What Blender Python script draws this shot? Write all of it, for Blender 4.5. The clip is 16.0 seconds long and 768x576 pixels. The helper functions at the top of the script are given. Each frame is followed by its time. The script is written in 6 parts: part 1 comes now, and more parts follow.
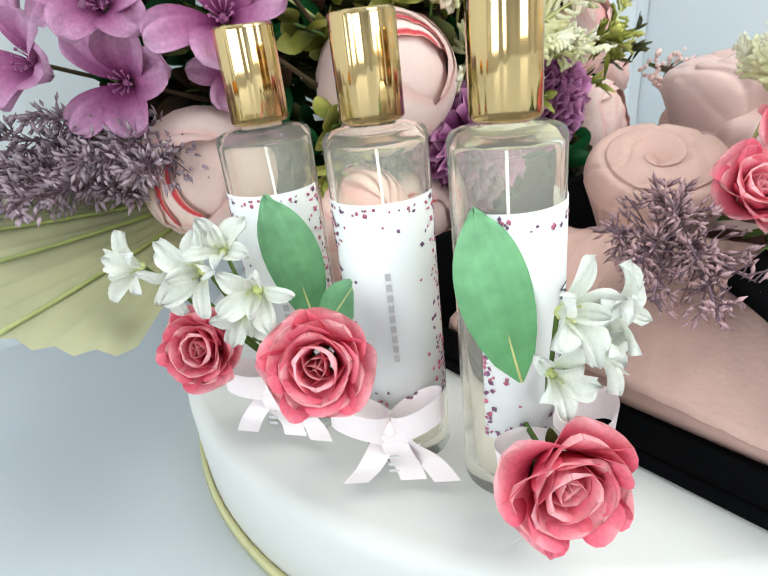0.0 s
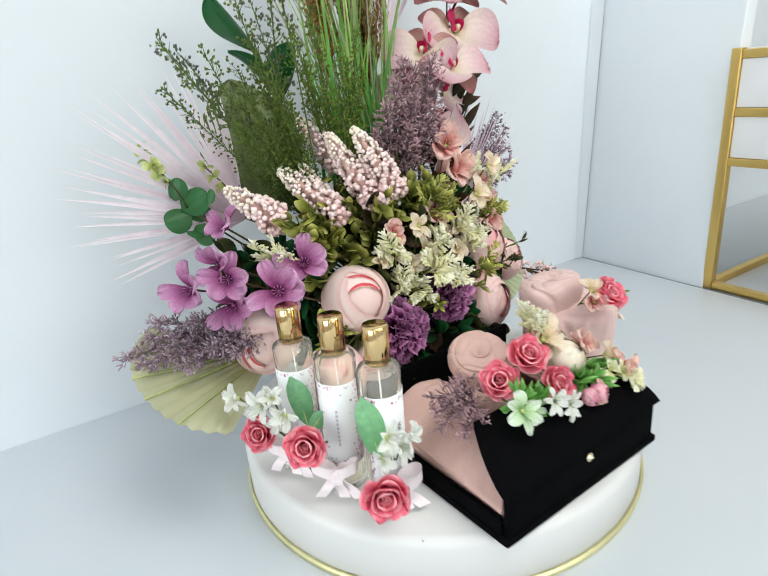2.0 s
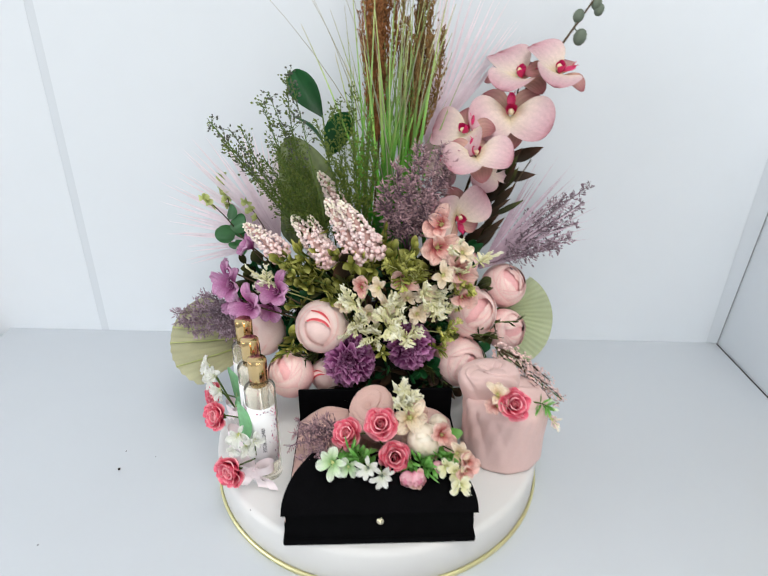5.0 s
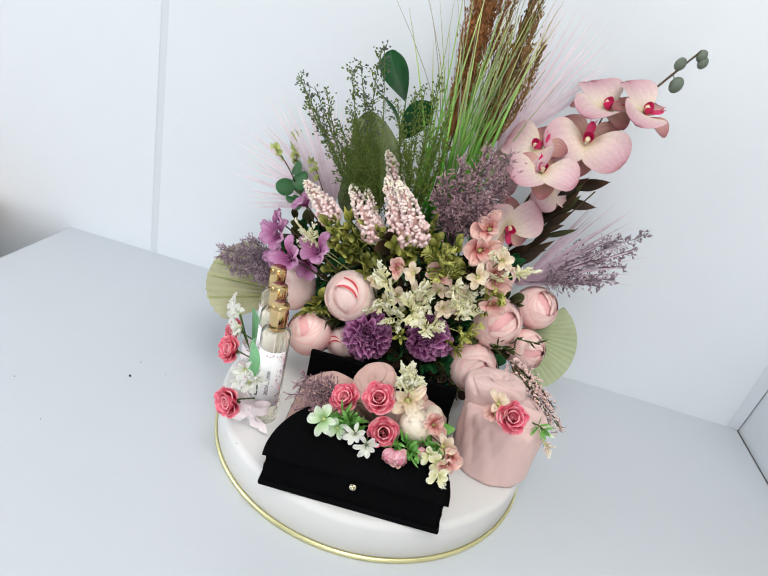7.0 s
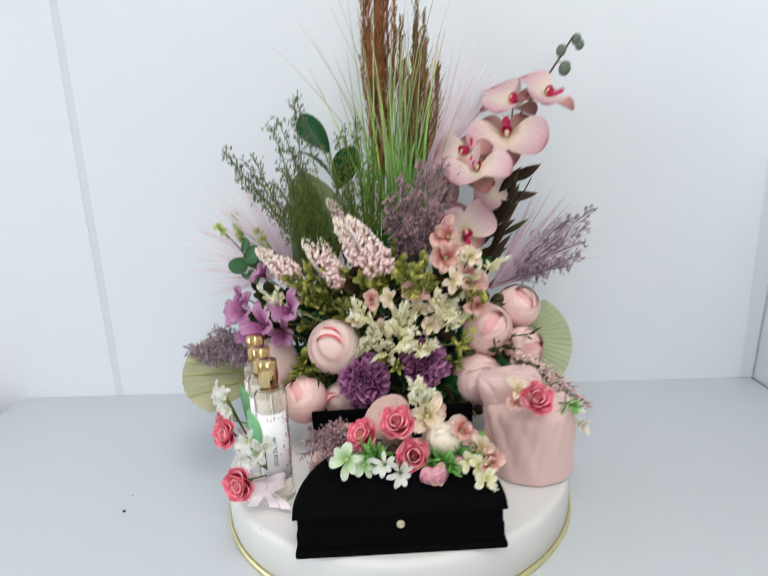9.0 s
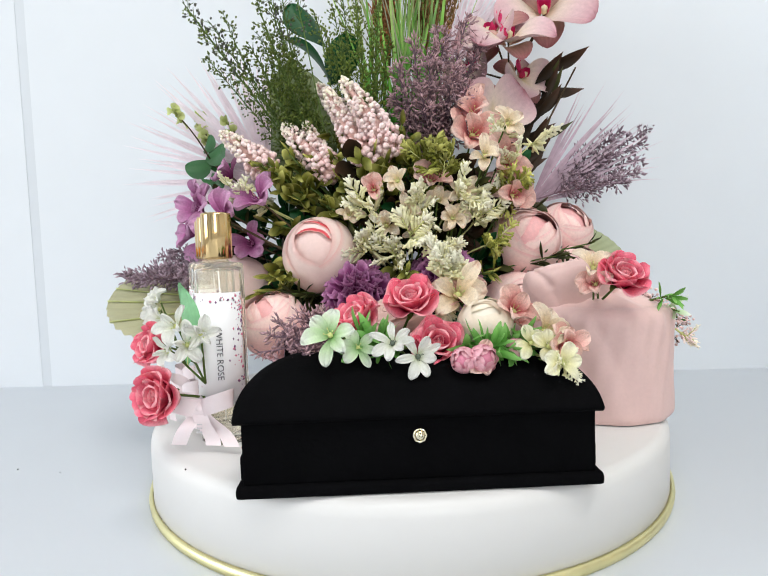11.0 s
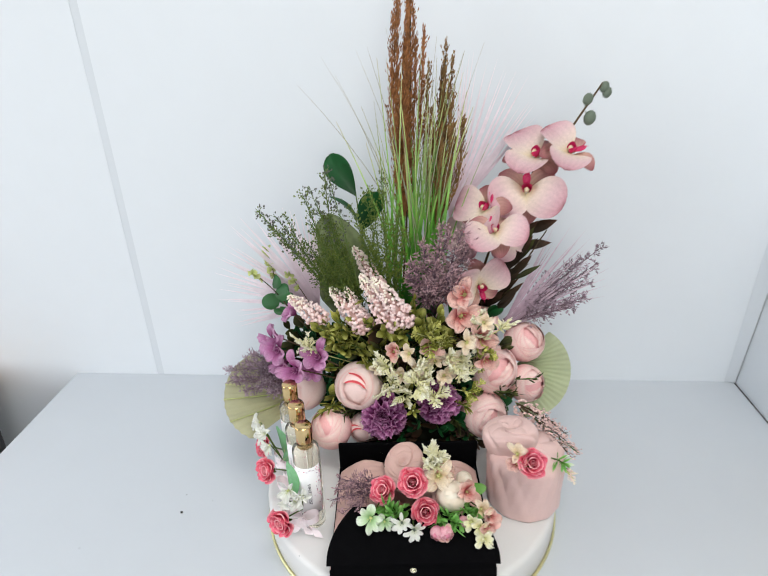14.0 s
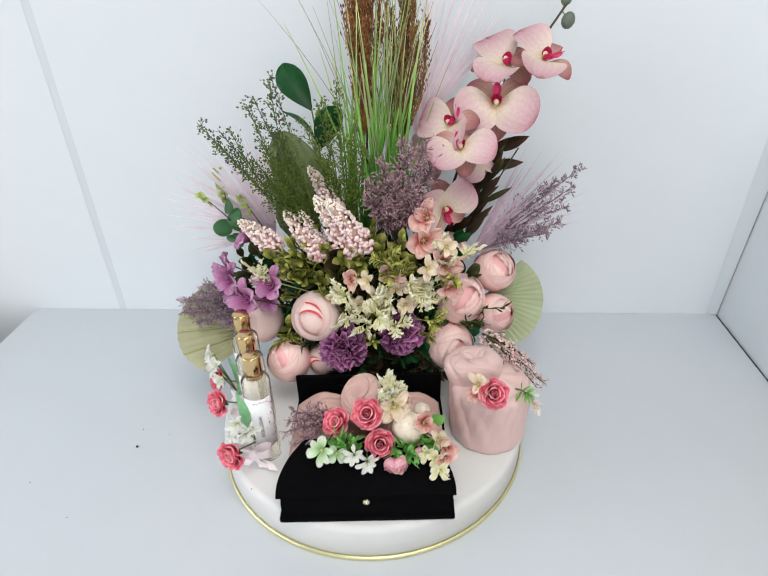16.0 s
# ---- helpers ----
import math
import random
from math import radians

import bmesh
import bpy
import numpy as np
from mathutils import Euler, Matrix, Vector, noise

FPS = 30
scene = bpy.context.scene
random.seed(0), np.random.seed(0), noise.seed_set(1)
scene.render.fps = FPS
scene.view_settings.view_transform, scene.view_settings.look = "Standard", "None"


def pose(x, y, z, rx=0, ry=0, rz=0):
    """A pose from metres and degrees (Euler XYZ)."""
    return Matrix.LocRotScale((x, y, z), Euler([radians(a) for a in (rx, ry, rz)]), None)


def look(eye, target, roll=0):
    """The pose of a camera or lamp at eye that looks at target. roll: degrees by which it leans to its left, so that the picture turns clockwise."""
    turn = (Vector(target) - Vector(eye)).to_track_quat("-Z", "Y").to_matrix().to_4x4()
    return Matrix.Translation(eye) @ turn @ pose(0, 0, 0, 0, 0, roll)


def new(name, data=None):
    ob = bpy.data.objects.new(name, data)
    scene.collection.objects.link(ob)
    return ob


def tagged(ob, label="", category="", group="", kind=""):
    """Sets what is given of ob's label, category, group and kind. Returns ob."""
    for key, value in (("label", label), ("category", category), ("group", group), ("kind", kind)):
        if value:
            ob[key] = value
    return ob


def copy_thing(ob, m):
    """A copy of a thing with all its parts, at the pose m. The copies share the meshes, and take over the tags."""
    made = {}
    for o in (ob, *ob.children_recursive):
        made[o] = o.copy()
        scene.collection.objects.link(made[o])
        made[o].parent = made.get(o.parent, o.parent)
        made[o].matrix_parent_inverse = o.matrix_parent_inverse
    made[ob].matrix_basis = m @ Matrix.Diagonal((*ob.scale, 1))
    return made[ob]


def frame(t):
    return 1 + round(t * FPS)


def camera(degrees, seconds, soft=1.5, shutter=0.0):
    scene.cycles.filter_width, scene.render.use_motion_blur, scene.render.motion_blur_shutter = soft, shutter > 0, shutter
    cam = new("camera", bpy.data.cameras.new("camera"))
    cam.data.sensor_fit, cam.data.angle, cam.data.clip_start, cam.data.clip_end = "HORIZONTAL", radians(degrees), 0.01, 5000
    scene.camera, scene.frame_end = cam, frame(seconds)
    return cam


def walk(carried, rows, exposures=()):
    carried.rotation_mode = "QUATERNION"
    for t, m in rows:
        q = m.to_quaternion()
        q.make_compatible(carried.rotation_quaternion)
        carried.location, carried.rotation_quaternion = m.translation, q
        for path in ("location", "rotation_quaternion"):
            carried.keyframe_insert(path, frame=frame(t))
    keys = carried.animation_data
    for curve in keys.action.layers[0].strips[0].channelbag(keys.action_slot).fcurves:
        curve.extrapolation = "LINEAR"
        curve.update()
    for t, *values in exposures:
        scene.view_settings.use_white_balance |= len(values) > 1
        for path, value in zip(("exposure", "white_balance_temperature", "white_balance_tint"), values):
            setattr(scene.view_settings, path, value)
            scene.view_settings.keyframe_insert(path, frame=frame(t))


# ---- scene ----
cam = camera(68.3, 16.0, soft=1.1, shutter=0.4)
PATH = [
    (0, (-0.2183, -0.1839, 0.1819), (0.6428, 1.0903, -0.5423), -6.9),
    (0.3, (-0.2285, -0.1813, 0.1878), (0.721, 1.058, -0.4853), -5.2),
    (0.5, (-0.2344, -0.1864, 0.2014), (0.7431, 1.0605, -0.4156), -2.9),
    (0.7, (-0.2446, -0.1966, 0.2227), (0.7439, 1.0767, -0.3196), -2.0),
    (1, (-0.2523, -0.217, 0.2601), (0.7031, 1.0707, -0.3026), -1.1),
    (1.5, (-0.2761, -0.2876, 0.329), (0.6249, 1.0291, -0.2576), -3.2),
    (2, (-0.2803, -0.3811, 0.3366), (0.5467, 0.9798, -0.2584), -4.7),
    (2.5, (-0.2684, -0.4822, 0.3715), (0.4566, 0.9611, -0.1598), -5.8),
    (3, (-0.2387, -0.5477, 0.4224), (0.3011, 0.9432, -0.1921), -1.8),
    (3.5, (-0.1732, -0.5604, 0.4862), (0.2033, 0.9509, -0.1955), 3.0),
    (4, (-0.1239, -0.506, 0.5066), (0.1226, 0.9976, -0.2465), 6.1),
    (4.5, (-0.0627, -0.4933, 0.4921), (0.0605, 1.0461, -0.2193), 3.3),
    (5, (0.0121, -0.5264, 0.4769), (-0.0092, 0.9993, -0.2728), 0.8),
    (5.2, (0.0316, -0.5426, 0.4743), (-0.0117, 0.9934, -0.2533), -0.6),
    (7.3, (0.0257, -0.5528, 0.4582), (-0.0993, 0.9755, -0.2771), 16.3),
    (7.5, (0.0197, -0.557, 0.4709), (-0.0908, 0.9866, -0.2321), 17.0),
    (8, (0.0333, -0.5859, 0.5355), (-0.0406, 0.9968, -0.0799), 4.8),
    (8.5, (0.0503, -0.6131, 0.493), (-0.0126, 1.0121, -0.0008), -3.3),
    (9, (0.0214, -0.5664, 0.3646), (-0.0576, 1.0835, -0.0357), -2.8),
    (9.2, (0.0112, -0.5273, 0.3094), (-0.0287, 1.1294, -0.0706), -0.8),
    (11.3, (0.001, -0.4278, 0.1598), (-0.067, 1.2688, 0.0816), -2.3),
    (11.5, (0.0053, -0.4533, 0.1776), (-0.0942, 1.2433, 0.1148), -2.0),
    (12, (0.0138, -0.5018, 0.2253), (-0.1503, 1.188, 0.1394), -3.1),
    (12.5, (0.018, -0.4899, 0.2771), (-0.0857, 1.1999, 0.1224), -3.0),
    (13, (0.0095, -0.444, 0.3341), (-0.1299, 1.2229, 0.0289), -4.5),
    (13.5, (-0.0007, -0.4771, 0.4462), (-0.0882, 1.103, -0.1734), -2.5),
    (14, (0.0146, -0.5562, 0.5746), (-0.1001, 0.9687, -0.1666), -1.7),
    (14.5, (0.0376, -0.5902, 0.6205), (-0.0534, 0.9075, -0.1776), -3.6),
    (15, (0.0325, -0.6055, 0.5882), (-0.0695, 0.9092, -0.1768), -2.8),
    (15.5, (0.0197, -0.5749, 0.5389), (-0.01, 0.8829, -0.3349), -1.5),
    (16, (0.0554, -0.5239, 0.5338), (-0.0474, 0.9211, -0.357), -1.8),
]
walk(cam, [(t, look(eye, target, roll)) for t, eye, target, roll in PATH],
     [(0, 0.02, 6350, 2), (0.5, 0.10, 6150, -2), (1.0, 0.06, 6250, 0), (1.5, -0.05, 6380, 4), (2.0, -0.12, 6420, 5), (2.5, -0.20, 6420, 6), (3.0, -0.22, 6420, 6), (3.5, -0.26, 6500, 10), (5, -0.24, 6500, 10), (7.5, -0.20, 6500, 10), (8.5, -0.36, 6500, 10),
      (9, -0.33, 6500, 10), (11.5, -0.12, 6500, 10), (12.5, -0.22, 6500, 10), (13.5, -0.22, 6500, 10), (14, -0.26, 6500, 10), (14.5, -0.34, 6500, 10), (15, -0.35, 6500, 10), (16, -0.28, 6500, 10)])

# ---- world, daylight and exposure ----
world = bpy.data.worlds.new("daylight")
scene.world = world
world.use_nodes = True
wn = world.node_tree.nodes
sky = wn.new("ShaderNodeTexSky")
sky.sky_type, sky.sun_disc = "NISHITA", False
sky.sun_elevation, sky.sun_rotation = radians(48), radians(215)
world.node_tree.links.new(sky.outputs[0], wn["Background"].inputs[0])
wn["Background"].inputs[1].default_value = 0.12


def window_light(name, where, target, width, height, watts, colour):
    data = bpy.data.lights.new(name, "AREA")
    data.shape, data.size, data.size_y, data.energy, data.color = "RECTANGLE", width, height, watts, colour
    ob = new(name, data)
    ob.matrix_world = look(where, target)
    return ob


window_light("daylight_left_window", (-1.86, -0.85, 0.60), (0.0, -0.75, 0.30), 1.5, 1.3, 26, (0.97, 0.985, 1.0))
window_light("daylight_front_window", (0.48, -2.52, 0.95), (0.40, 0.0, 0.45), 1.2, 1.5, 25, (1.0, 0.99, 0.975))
# added lamp without a fitting, out of view, lights the bouquet from above
window_light("ceiling_panel_light", (0.30, -0.75, 1.86), (0.30, -0.7499, 0.0), 1.0, 0.8, 23, (1.0, 0.985, 0.955))

# ---- materials ----
def nodes_of(name):
    m = bpy.data.materials.new(name)
    m.use_nodes = True
    t = m.node_tree
    return m, t, t.nodes["Principled BSDF"], t.nodes["Material Output"]


def noise_mix(t, colour, var, scale, coord="Object"):
    """The colour, varied at two scales and from object to object."""
    n, l = t.nodes, t.links
    co = n.new("ShaderNodeTexCoord")
    fine, broad = n.new("ShaderNodeTexNoise"), n.new("ShaderNodeTexNoise")
    fine.inputs["Scale"].default_value, broad.inputs["Scale"].default_value = scale, scale / 9
    fine.inputs["Detail"].default_value = 5
    for k in (fine, broad):
        l.new(co.outputs[coord], k.inputs["Vector"])
    info = n.new("ShaderNodeObjectInfo")
    isl = n.new("ShaderNodeNewGeometry")
    both = n.new("ShaderNodeMath")
    both.inputs[1].default_value = 0.0
    l.new(info.outputs["Random"], both.inputs[0])
    l.new(isl.outputs["Random Per Island"], both.inputs[1])
    add = n.new("ShaderNodeMath")
    l.new(fine.outputs["Fac"], add.inputs[0])
    l.new(broad.outputs["Fac"], add.inputs[1])
    add2 = n.new("ShaderNodeMath")
    add2.operation = "MULTIPLY_ADD"
    add2.inputs[1].default_value = 0.35
    l.new(both.outputs[0], add2.inputs[0])
    l.new(add.outputs[0], add2.inputs[2])
    span = n.new("ShaderNodeMapRange")
    span.inputs["From Min"].default_value, span.inputs["From Max"].default_value = 0.85, 1.85
    span.inputs["To Min"].default_value, span.inputs["To Max"].default_value = 1 - var, 1 + var
    l.new(add2.outputs[0], span.inputs["Value"])
    mul = n.new("ShaderNodeVectorMath")
    mul.operation = "SCALE"
    l.new(span.outputs[0], mul.inputs["Scale"])
    if isinstance(colour, tuple):
        mul.inputs[0].default_value = colour
    else:
        l.new(colour, mul.inputs[0])
    return mul.outputs[0], fine.outputs["Fac"]


def plain(name, colour, rough=0.5, metal=0.0, var=0.06, scale=60, bump=0.0, spec=0.5, sheen=0.0):
    m, t, p, out = nodes_of(name)
    col, fac = noise_mix(t, colour, var, scale)
    t.links.new(col, p.inputs["Base Color"])
    p.inputs["Roughness"].default_value, p.inputs["Metallic"].default_value = rough, metal
    p.inputs["Specular IOR Level"].default_value = spec
    if sheen:
        p.inputs["Sheen Weight"].default_value, p.inputs["Sheen Roughness"].default_value = sheen, 0.4
    if bump:
        b = t.nodes.new("ShaderNodeBump")
        b.inputs["Strength"].default_value, b.inputs["Distance"].default_value = bump, 0.001
        t.links.new(fac, b.inputs["Height"])
        t.links.new(b.outputs[0], p.inputs["Normal"])
    return m


def petal_mat(name, stops, rough=0.55, glow=0.25, var=0.12, scale=130, veins=0.0, relief=0.35, spec=0.12):
    """Cloth petals and leaves: colour from base to tip, faint veins, some light passing through."""
    m, t, p, out = nodes_of(name)
    n, l = t.nodes, t.links
    co = n.new("ShaderNodeTexCoord")
    sep = n.new("ShaderNodeSeparateXYZ")
    l.new(co.outputs["UV"], sep.inputs[0])
    ramp = n.new("ShaderNodeValToRGB")
    els = ramp.color_ramp.elements
    while len(els) < len(stops):
        els.new(0.5)
    for e, (pos, c) in zip(els, stops):
        e.position, e.color = pos, (*c, 1)
    l.new(sep.outputs["X"], ramp.inputs[0])
    col, fac = noise_mix(t, ramp.outputs[0], var, scale)
    if veins:
        wave = n.new("ShaderNodeTexWave")
        wave.bands_direction = "Y"
        wave.inputs["Scale"].default_value, wave.inputs["Distortion"].default_value = 2.2, 1.2
        l.new(co.outputs["UV"], wave.inputs["Vector"])
        span = n.new("ShaderNodeMapRange")
        span.inputs["To Min"].default_value, span.inputs["To Max"].default_value = 1 - veins, 1.0
        l.new(wave.outputs["Fac"], span.inputs["Value"])
        mul = n.new("ShaderNodeVectorMath")
        mul.operation = "SCALE"
        l.new(col, mul.inputs[0])
        l.new(span.outputs[0], mul.inputs["Scale"])
        col = mul.outputs[0]
    l.new(col, p.inputs["Base Color"])
    p.inputs["Roughness"].default_value, p.inputs["Specular IOR Level"].default_value = rough, spec
    b = n.new("ShaderNodeBump")
    b.inputs["Strength"].default_value, b.inputs["Distance"].default_value = relief, 0.0006
    l.new(fac, b.inputs["Height"])
    l.new(b.outputs[0], p.inputs["Normal"])
    tr = n.new("ShaderNodeBsdfTranslucent")
    l.new(col, tr.inputs[0])
    mix = n.new("ShaderNodeMixShader")
    mix.inputs[0].default_value = glow
    l.new(p.outputs[0], mix.inputs[1])
    l.new(tr.outputs[0], mix.inputs[2])
    l.new(mix.outputs[0], out.inputs["Surface"])
    return m


# grey of the wall joint, also used for the painted shade in the corner
JOINT_AND_SHADE = plain("filled_joint_and_corner_shade", (0.60, 0.635, 0.665), 0.7, var=0.02, scale=30)
WALL = plain("wall_paint", (0.675, 0.71, 0.74), 0.7, var=0.015, scale=25, bump=0.05)
# paler than the wall paint: light on the partition is put into its colour
PANEL_LIT = plain("panel_paint_lightened", (0.72, 0.755, 0.785), 0.6, var=0.02, scale=18, bump=0.04)
TABLE = plain("white_laminate", (0.56, 0.59, 0.62), 0.38, var=0.02, scale=14, bump=0.02)
DARK_GAP = plain("dark_sealant", (0.20, 0.20, 0.20), 0.8)
FLOOR = plain("grey_floor", (0.42, 0.43, 0.43), 0.5, var=0.05, scale=9)
# paint of the unseen west and south walls, set for ambient bounce
BOUNCE_WALL = plain("pale_bounce_wall", (0.70, 0.70, 0.70), 0.8, var=0.05, scale=12)
# tone of the unseen east wall, chosen for the light it throws back
TAN = plain("cream_bounce_wall", (0.58, 0.56, 0.53), 0.8, var=0.05, scale=12)
DRUM = plain("white_board_paper", (0.665, 0.655, 0.635), 0.5, var=0.015, scale=50, bump=0.06)
GOLD_FOIL = plain("gold_foil", (0.80, 0.75, 0.42), 0.40, 1.0, var=0.1, scale=80)
GOLD_CAP = plain("polished_gold", (0.74, 0.53, 0.26), 0.11, 1.0, var=0.03, scale=90)
GOLD_STEEL = plain("brushed_gold_steel", (0.72, 0.50, 0.16), 0.34, 1.0, var=0.06, scale=70)
VELVET = plain("black_velvet", (0.0026, 0.0026, 0.0030), 0.95, var=0.3, scale=500, bump=0.3, spec=0.03, sheen=0.002)
SCARF = plain("dusty_pink_cloth", (0.595, 0.39, 0.34), 0.8, var=0.06, scale=600, bump=0.25, spec=0.2, sheen=0.12)
SCARF_CAN = plain("pale_pink_satin", (0.70, 0.49, 0.455), 0.55, var=0.05, scale=420, bump=0.15, spec=0.3, sheen=0.15)
RIBBON = plain("pale_pink_ribbon", (0.85, 0.75, 0.76), 0.45, var=0.05, scale=200)
LABEL = plain("label_paper", (0.86, 0.86, 0.86), 0.55, var=0.02, scale=160)
INK = plain("label_ink", (0.10, 0.10, 0.11), 0.7)
PRINT_PINK = plain("pink_print", (0.62, 0.16, 0.26), 0.6, var=0.4, scale=300)
PRINT_MAUVE = plain("mauve_print", (0.22, 0.10, 0.20), 0.6, var=0.4, scale=300)
FOAM = plain("dark_floral_foam", (0.012, 0.013, 0.008), 0.95, var=0.3, scale=90, bump=0.5, spec=0.1)
STEM = plain("green_stem", (0.09, 0.14, 0.035), 0.6, var=0.25, scale=120, spec=0.1)
STEM_BROWN = plain("brown_stem", (0.085, 0.06, 0.035), 0.7, var=0.25, scale=120, spec=0.1)
STEM_MAUVE = plain("mauve_stem", (0.20, 0.13, 0.16), 0.7, var=0.25, scale=120, spec=0.1)
MARBLE = plain("white_marble", (0.74, 0.74, 0.74), 0.25, var=0.12, scale=12)
DARK_BASE = plain("black_lacquer", (0.015, 0.015, 0.016), 0.3)
CREAM_CLOTH = plain("cream_cloth", (0.7, 0.62, 0.5), 0.85, var=0.1, scale=60)
ORANGE = plain("orange_plastic", (0.75, 0.33, 0.03), 0.5)
CRUMB = plain("dark_crumb", (0.03, 0.025, 0.02), 0.9)
PINK = petal_mat("bright_pink_petal", [(0.0, (0.50, 0.06, 0.16)), (0.6, (0.76, 0.28, 0.38)), (1.0, (0.86, 0.52, 0.56))], 0.5, 0.2)
STUD = plain("pale_gold_stud", (0.85, 0.78, 0.58), 0.2, 1.0)

GLASS, gt, gp, go = nodes_of("filled_clear_glass")
gp.inputs["Base Color"].default_value = (0.95, 0.925, 0.86, 1)
gp.inputs["Roughness"].default_value, gp.inputs["IOR"].default_value = 0.015, 1.1
gp.inputs["Transmission Weight"].default_value = 0.93

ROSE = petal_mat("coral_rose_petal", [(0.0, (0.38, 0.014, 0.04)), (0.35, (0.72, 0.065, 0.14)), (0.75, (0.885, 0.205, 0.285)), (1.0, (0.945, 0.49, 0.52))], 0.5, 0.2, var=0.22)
PEONY = petal_mat("blush_peony_petal", [(0.0, (0.50, 0.17, 0.15)), (0.40, (0.76, 0.31, 0.34)), (0.62, (0.87, 0.48, 0.47)), (0.80, (0.92, 0.60, 0.565)), (0.95, (0.945, 0.72, 0.66)), (1.0, (0.90, 0.56, 0.54))], 0.45, 0.08, var=0.14, relief=0.1, spec=0.4)
PEONY_RED = petal_mat("red_edged_peony_petal", [(0.0, (0.90, 0.62, 0.57)), (0.945, (0.93, 0.72, 0.67)), (0.96, (0.60, 0.05, 0.07)), (0.988, (0.66, 0.10, 0.11)), (1.0, (0.92, 0.62, 0.57))], 0.5, 0.1, var=0.05, relief=0.1)
BLUSH = petal_mat("pale_blush_petal", [(0.0, (0.78, 0.42, 0.38)), (0.45, (0.91, 0.66, 0.61)), (0.93, (0.93, 0.75, 0.70)), (1.0, (0.90, 0.60, 0.56))], 0.5, 0.15, var=0.05, relief=0.1)
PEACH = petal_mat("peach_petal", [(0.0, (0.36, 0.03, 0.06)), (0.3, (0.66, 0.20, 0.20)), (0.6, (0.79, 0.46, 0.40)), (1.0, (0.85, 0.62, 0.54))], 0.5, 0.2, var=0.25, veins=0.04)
CREAM = petal_mat("cream_petal", [(0.0, (0.52, 0.46, 0.18)), (0.3, (0.82, 0.67, 0.45)), (0.8, (0.92, 0.81, 0.65)), (1.0, (0.91, 0.73, 0.60))], 0.5, 0.3, var=0.25)
WHITE_PETAL = petal_mat("white_petal", [(0.0, (0.62, 0.68, 0.42)), (0.4, (0.84, 0.85, 0.76)), (1.0, (0.88, 0.88, 0.84))], 0.55, 0.25)
CREAM_BALL = petal_mat("creamy_ball_petal", [(0.0, (0.86, 0.76, 0.52)), (0.5, (0.94, 0.88, 0.74)), (1.0, (0.92, 0.82, 0.68))], 0.5, 0.2, var=0.04, relief=0.1)
MINT = petal_mat("pale_mint_petal", [(0.0, (0.18, 0.40, 0.10)), (0.45, (0.56, 0.72, 0.44)), (1.0, (0.84, 0.88, 0.79))], 0.5, 0.2)
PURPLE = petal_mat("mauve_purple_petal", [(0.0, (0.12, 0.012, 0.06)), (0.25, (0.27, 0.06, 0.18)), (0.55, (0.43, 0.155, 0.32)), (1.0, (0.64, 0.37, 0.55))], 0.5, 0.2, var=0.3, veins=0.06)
# own purple, with shade between the frills painted into the dark petal bases
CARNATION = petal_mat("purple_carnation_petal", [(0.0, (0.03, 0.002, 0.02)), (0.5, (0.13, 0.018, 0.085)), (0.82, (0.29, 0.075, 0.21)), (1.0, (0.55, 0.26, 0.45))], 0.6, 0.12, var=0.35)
ORCHID = petal_mat("pink_orchid_petal", [(0.0, (0.74, 0.62, 0.38)), (0.25, (0.75, 0.62, 0.53)), (0.6, (0.64, 0.44, 0.45)), (0.88, (0.54, 0.31, 0.34)), (1.0, (0.38, 0.15, 0.18))], 0.4, 0.08, var=0.14, veins=0.05, spec=0.3)
ORCHID_SEPAL = petal_mat("dusky_rose_orchid_sepal", [(0.0, (0.60, 0.40, 0.26)), (0.5, (0.52, 0.29, 0.24)), (0.85, (0.38, 0.15, 0.15)), (1.0, (0.22, 0.06, 0.07))], 0.4, 0.05, veins=0.12, spec=0.3)
ORCHID_LIP = petal_mat("magenta_orchid_lip", [(0.0, (0.62, 0.20, 0.18)), (0.25, (0.60, 0.015, 0.10)), (1.0, (0.62, 0.02, 0.13))], 0.35, 0.1, spec=0.4)
BERRY = petal_mat("pale_pink_berry", [(0.0, (0.83, 0.56, 0.54)), (0.5, (0.90, 0.73, 0.70)), (1.0, (0.91, 0.87, 0.68))], 0.35, 0.0, var=0.16, scale=60, spec=0.4)
HUSK = plain("dusky_rose_husk", (0.66, 0.43, 0.38), 0.7, var=0.5, scale=140, spec=0.1)
BERRY_ROSE = plain("rose_berry", (0.80, 0.57, 0.53), 0.45, var=0.6, scale=140, spec=0.3)
# yellow-green tips; leaf bases painted dark as shade in the bouquet's gaps
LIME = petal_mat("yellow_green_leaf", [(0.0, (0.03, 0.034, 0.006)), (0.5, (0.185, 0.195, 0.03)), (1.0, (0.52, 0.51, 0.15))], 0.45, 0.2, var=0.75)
LIME_PALE = petal_mat("pale_lime_leaf", [(0.0, (0.36, 0.42, 0.10)), (1.0, (0.62, 0.66, 0.32))], 0.5, 0.35, var=0.25)
GRASS_DRY = petal_mat("dry_grass_blade", [(0.0, (0.10, 0.20, 0.05)), (0.4, (0.30, 0.31, 0.19)), (1.0, (0.40, 0.37, 0.30))], 0.5, 0.2, var=0.4, scale=20)
GREEN = petal_mat("fresh_green_leaf", [(0.0, (0.09, 0.25, 0.04)), (0.6, (0.17, 0.42, 0.09)), (1.0, (0.28, 0.54, 0.17))], 0.5, 0.25, var=0.25)
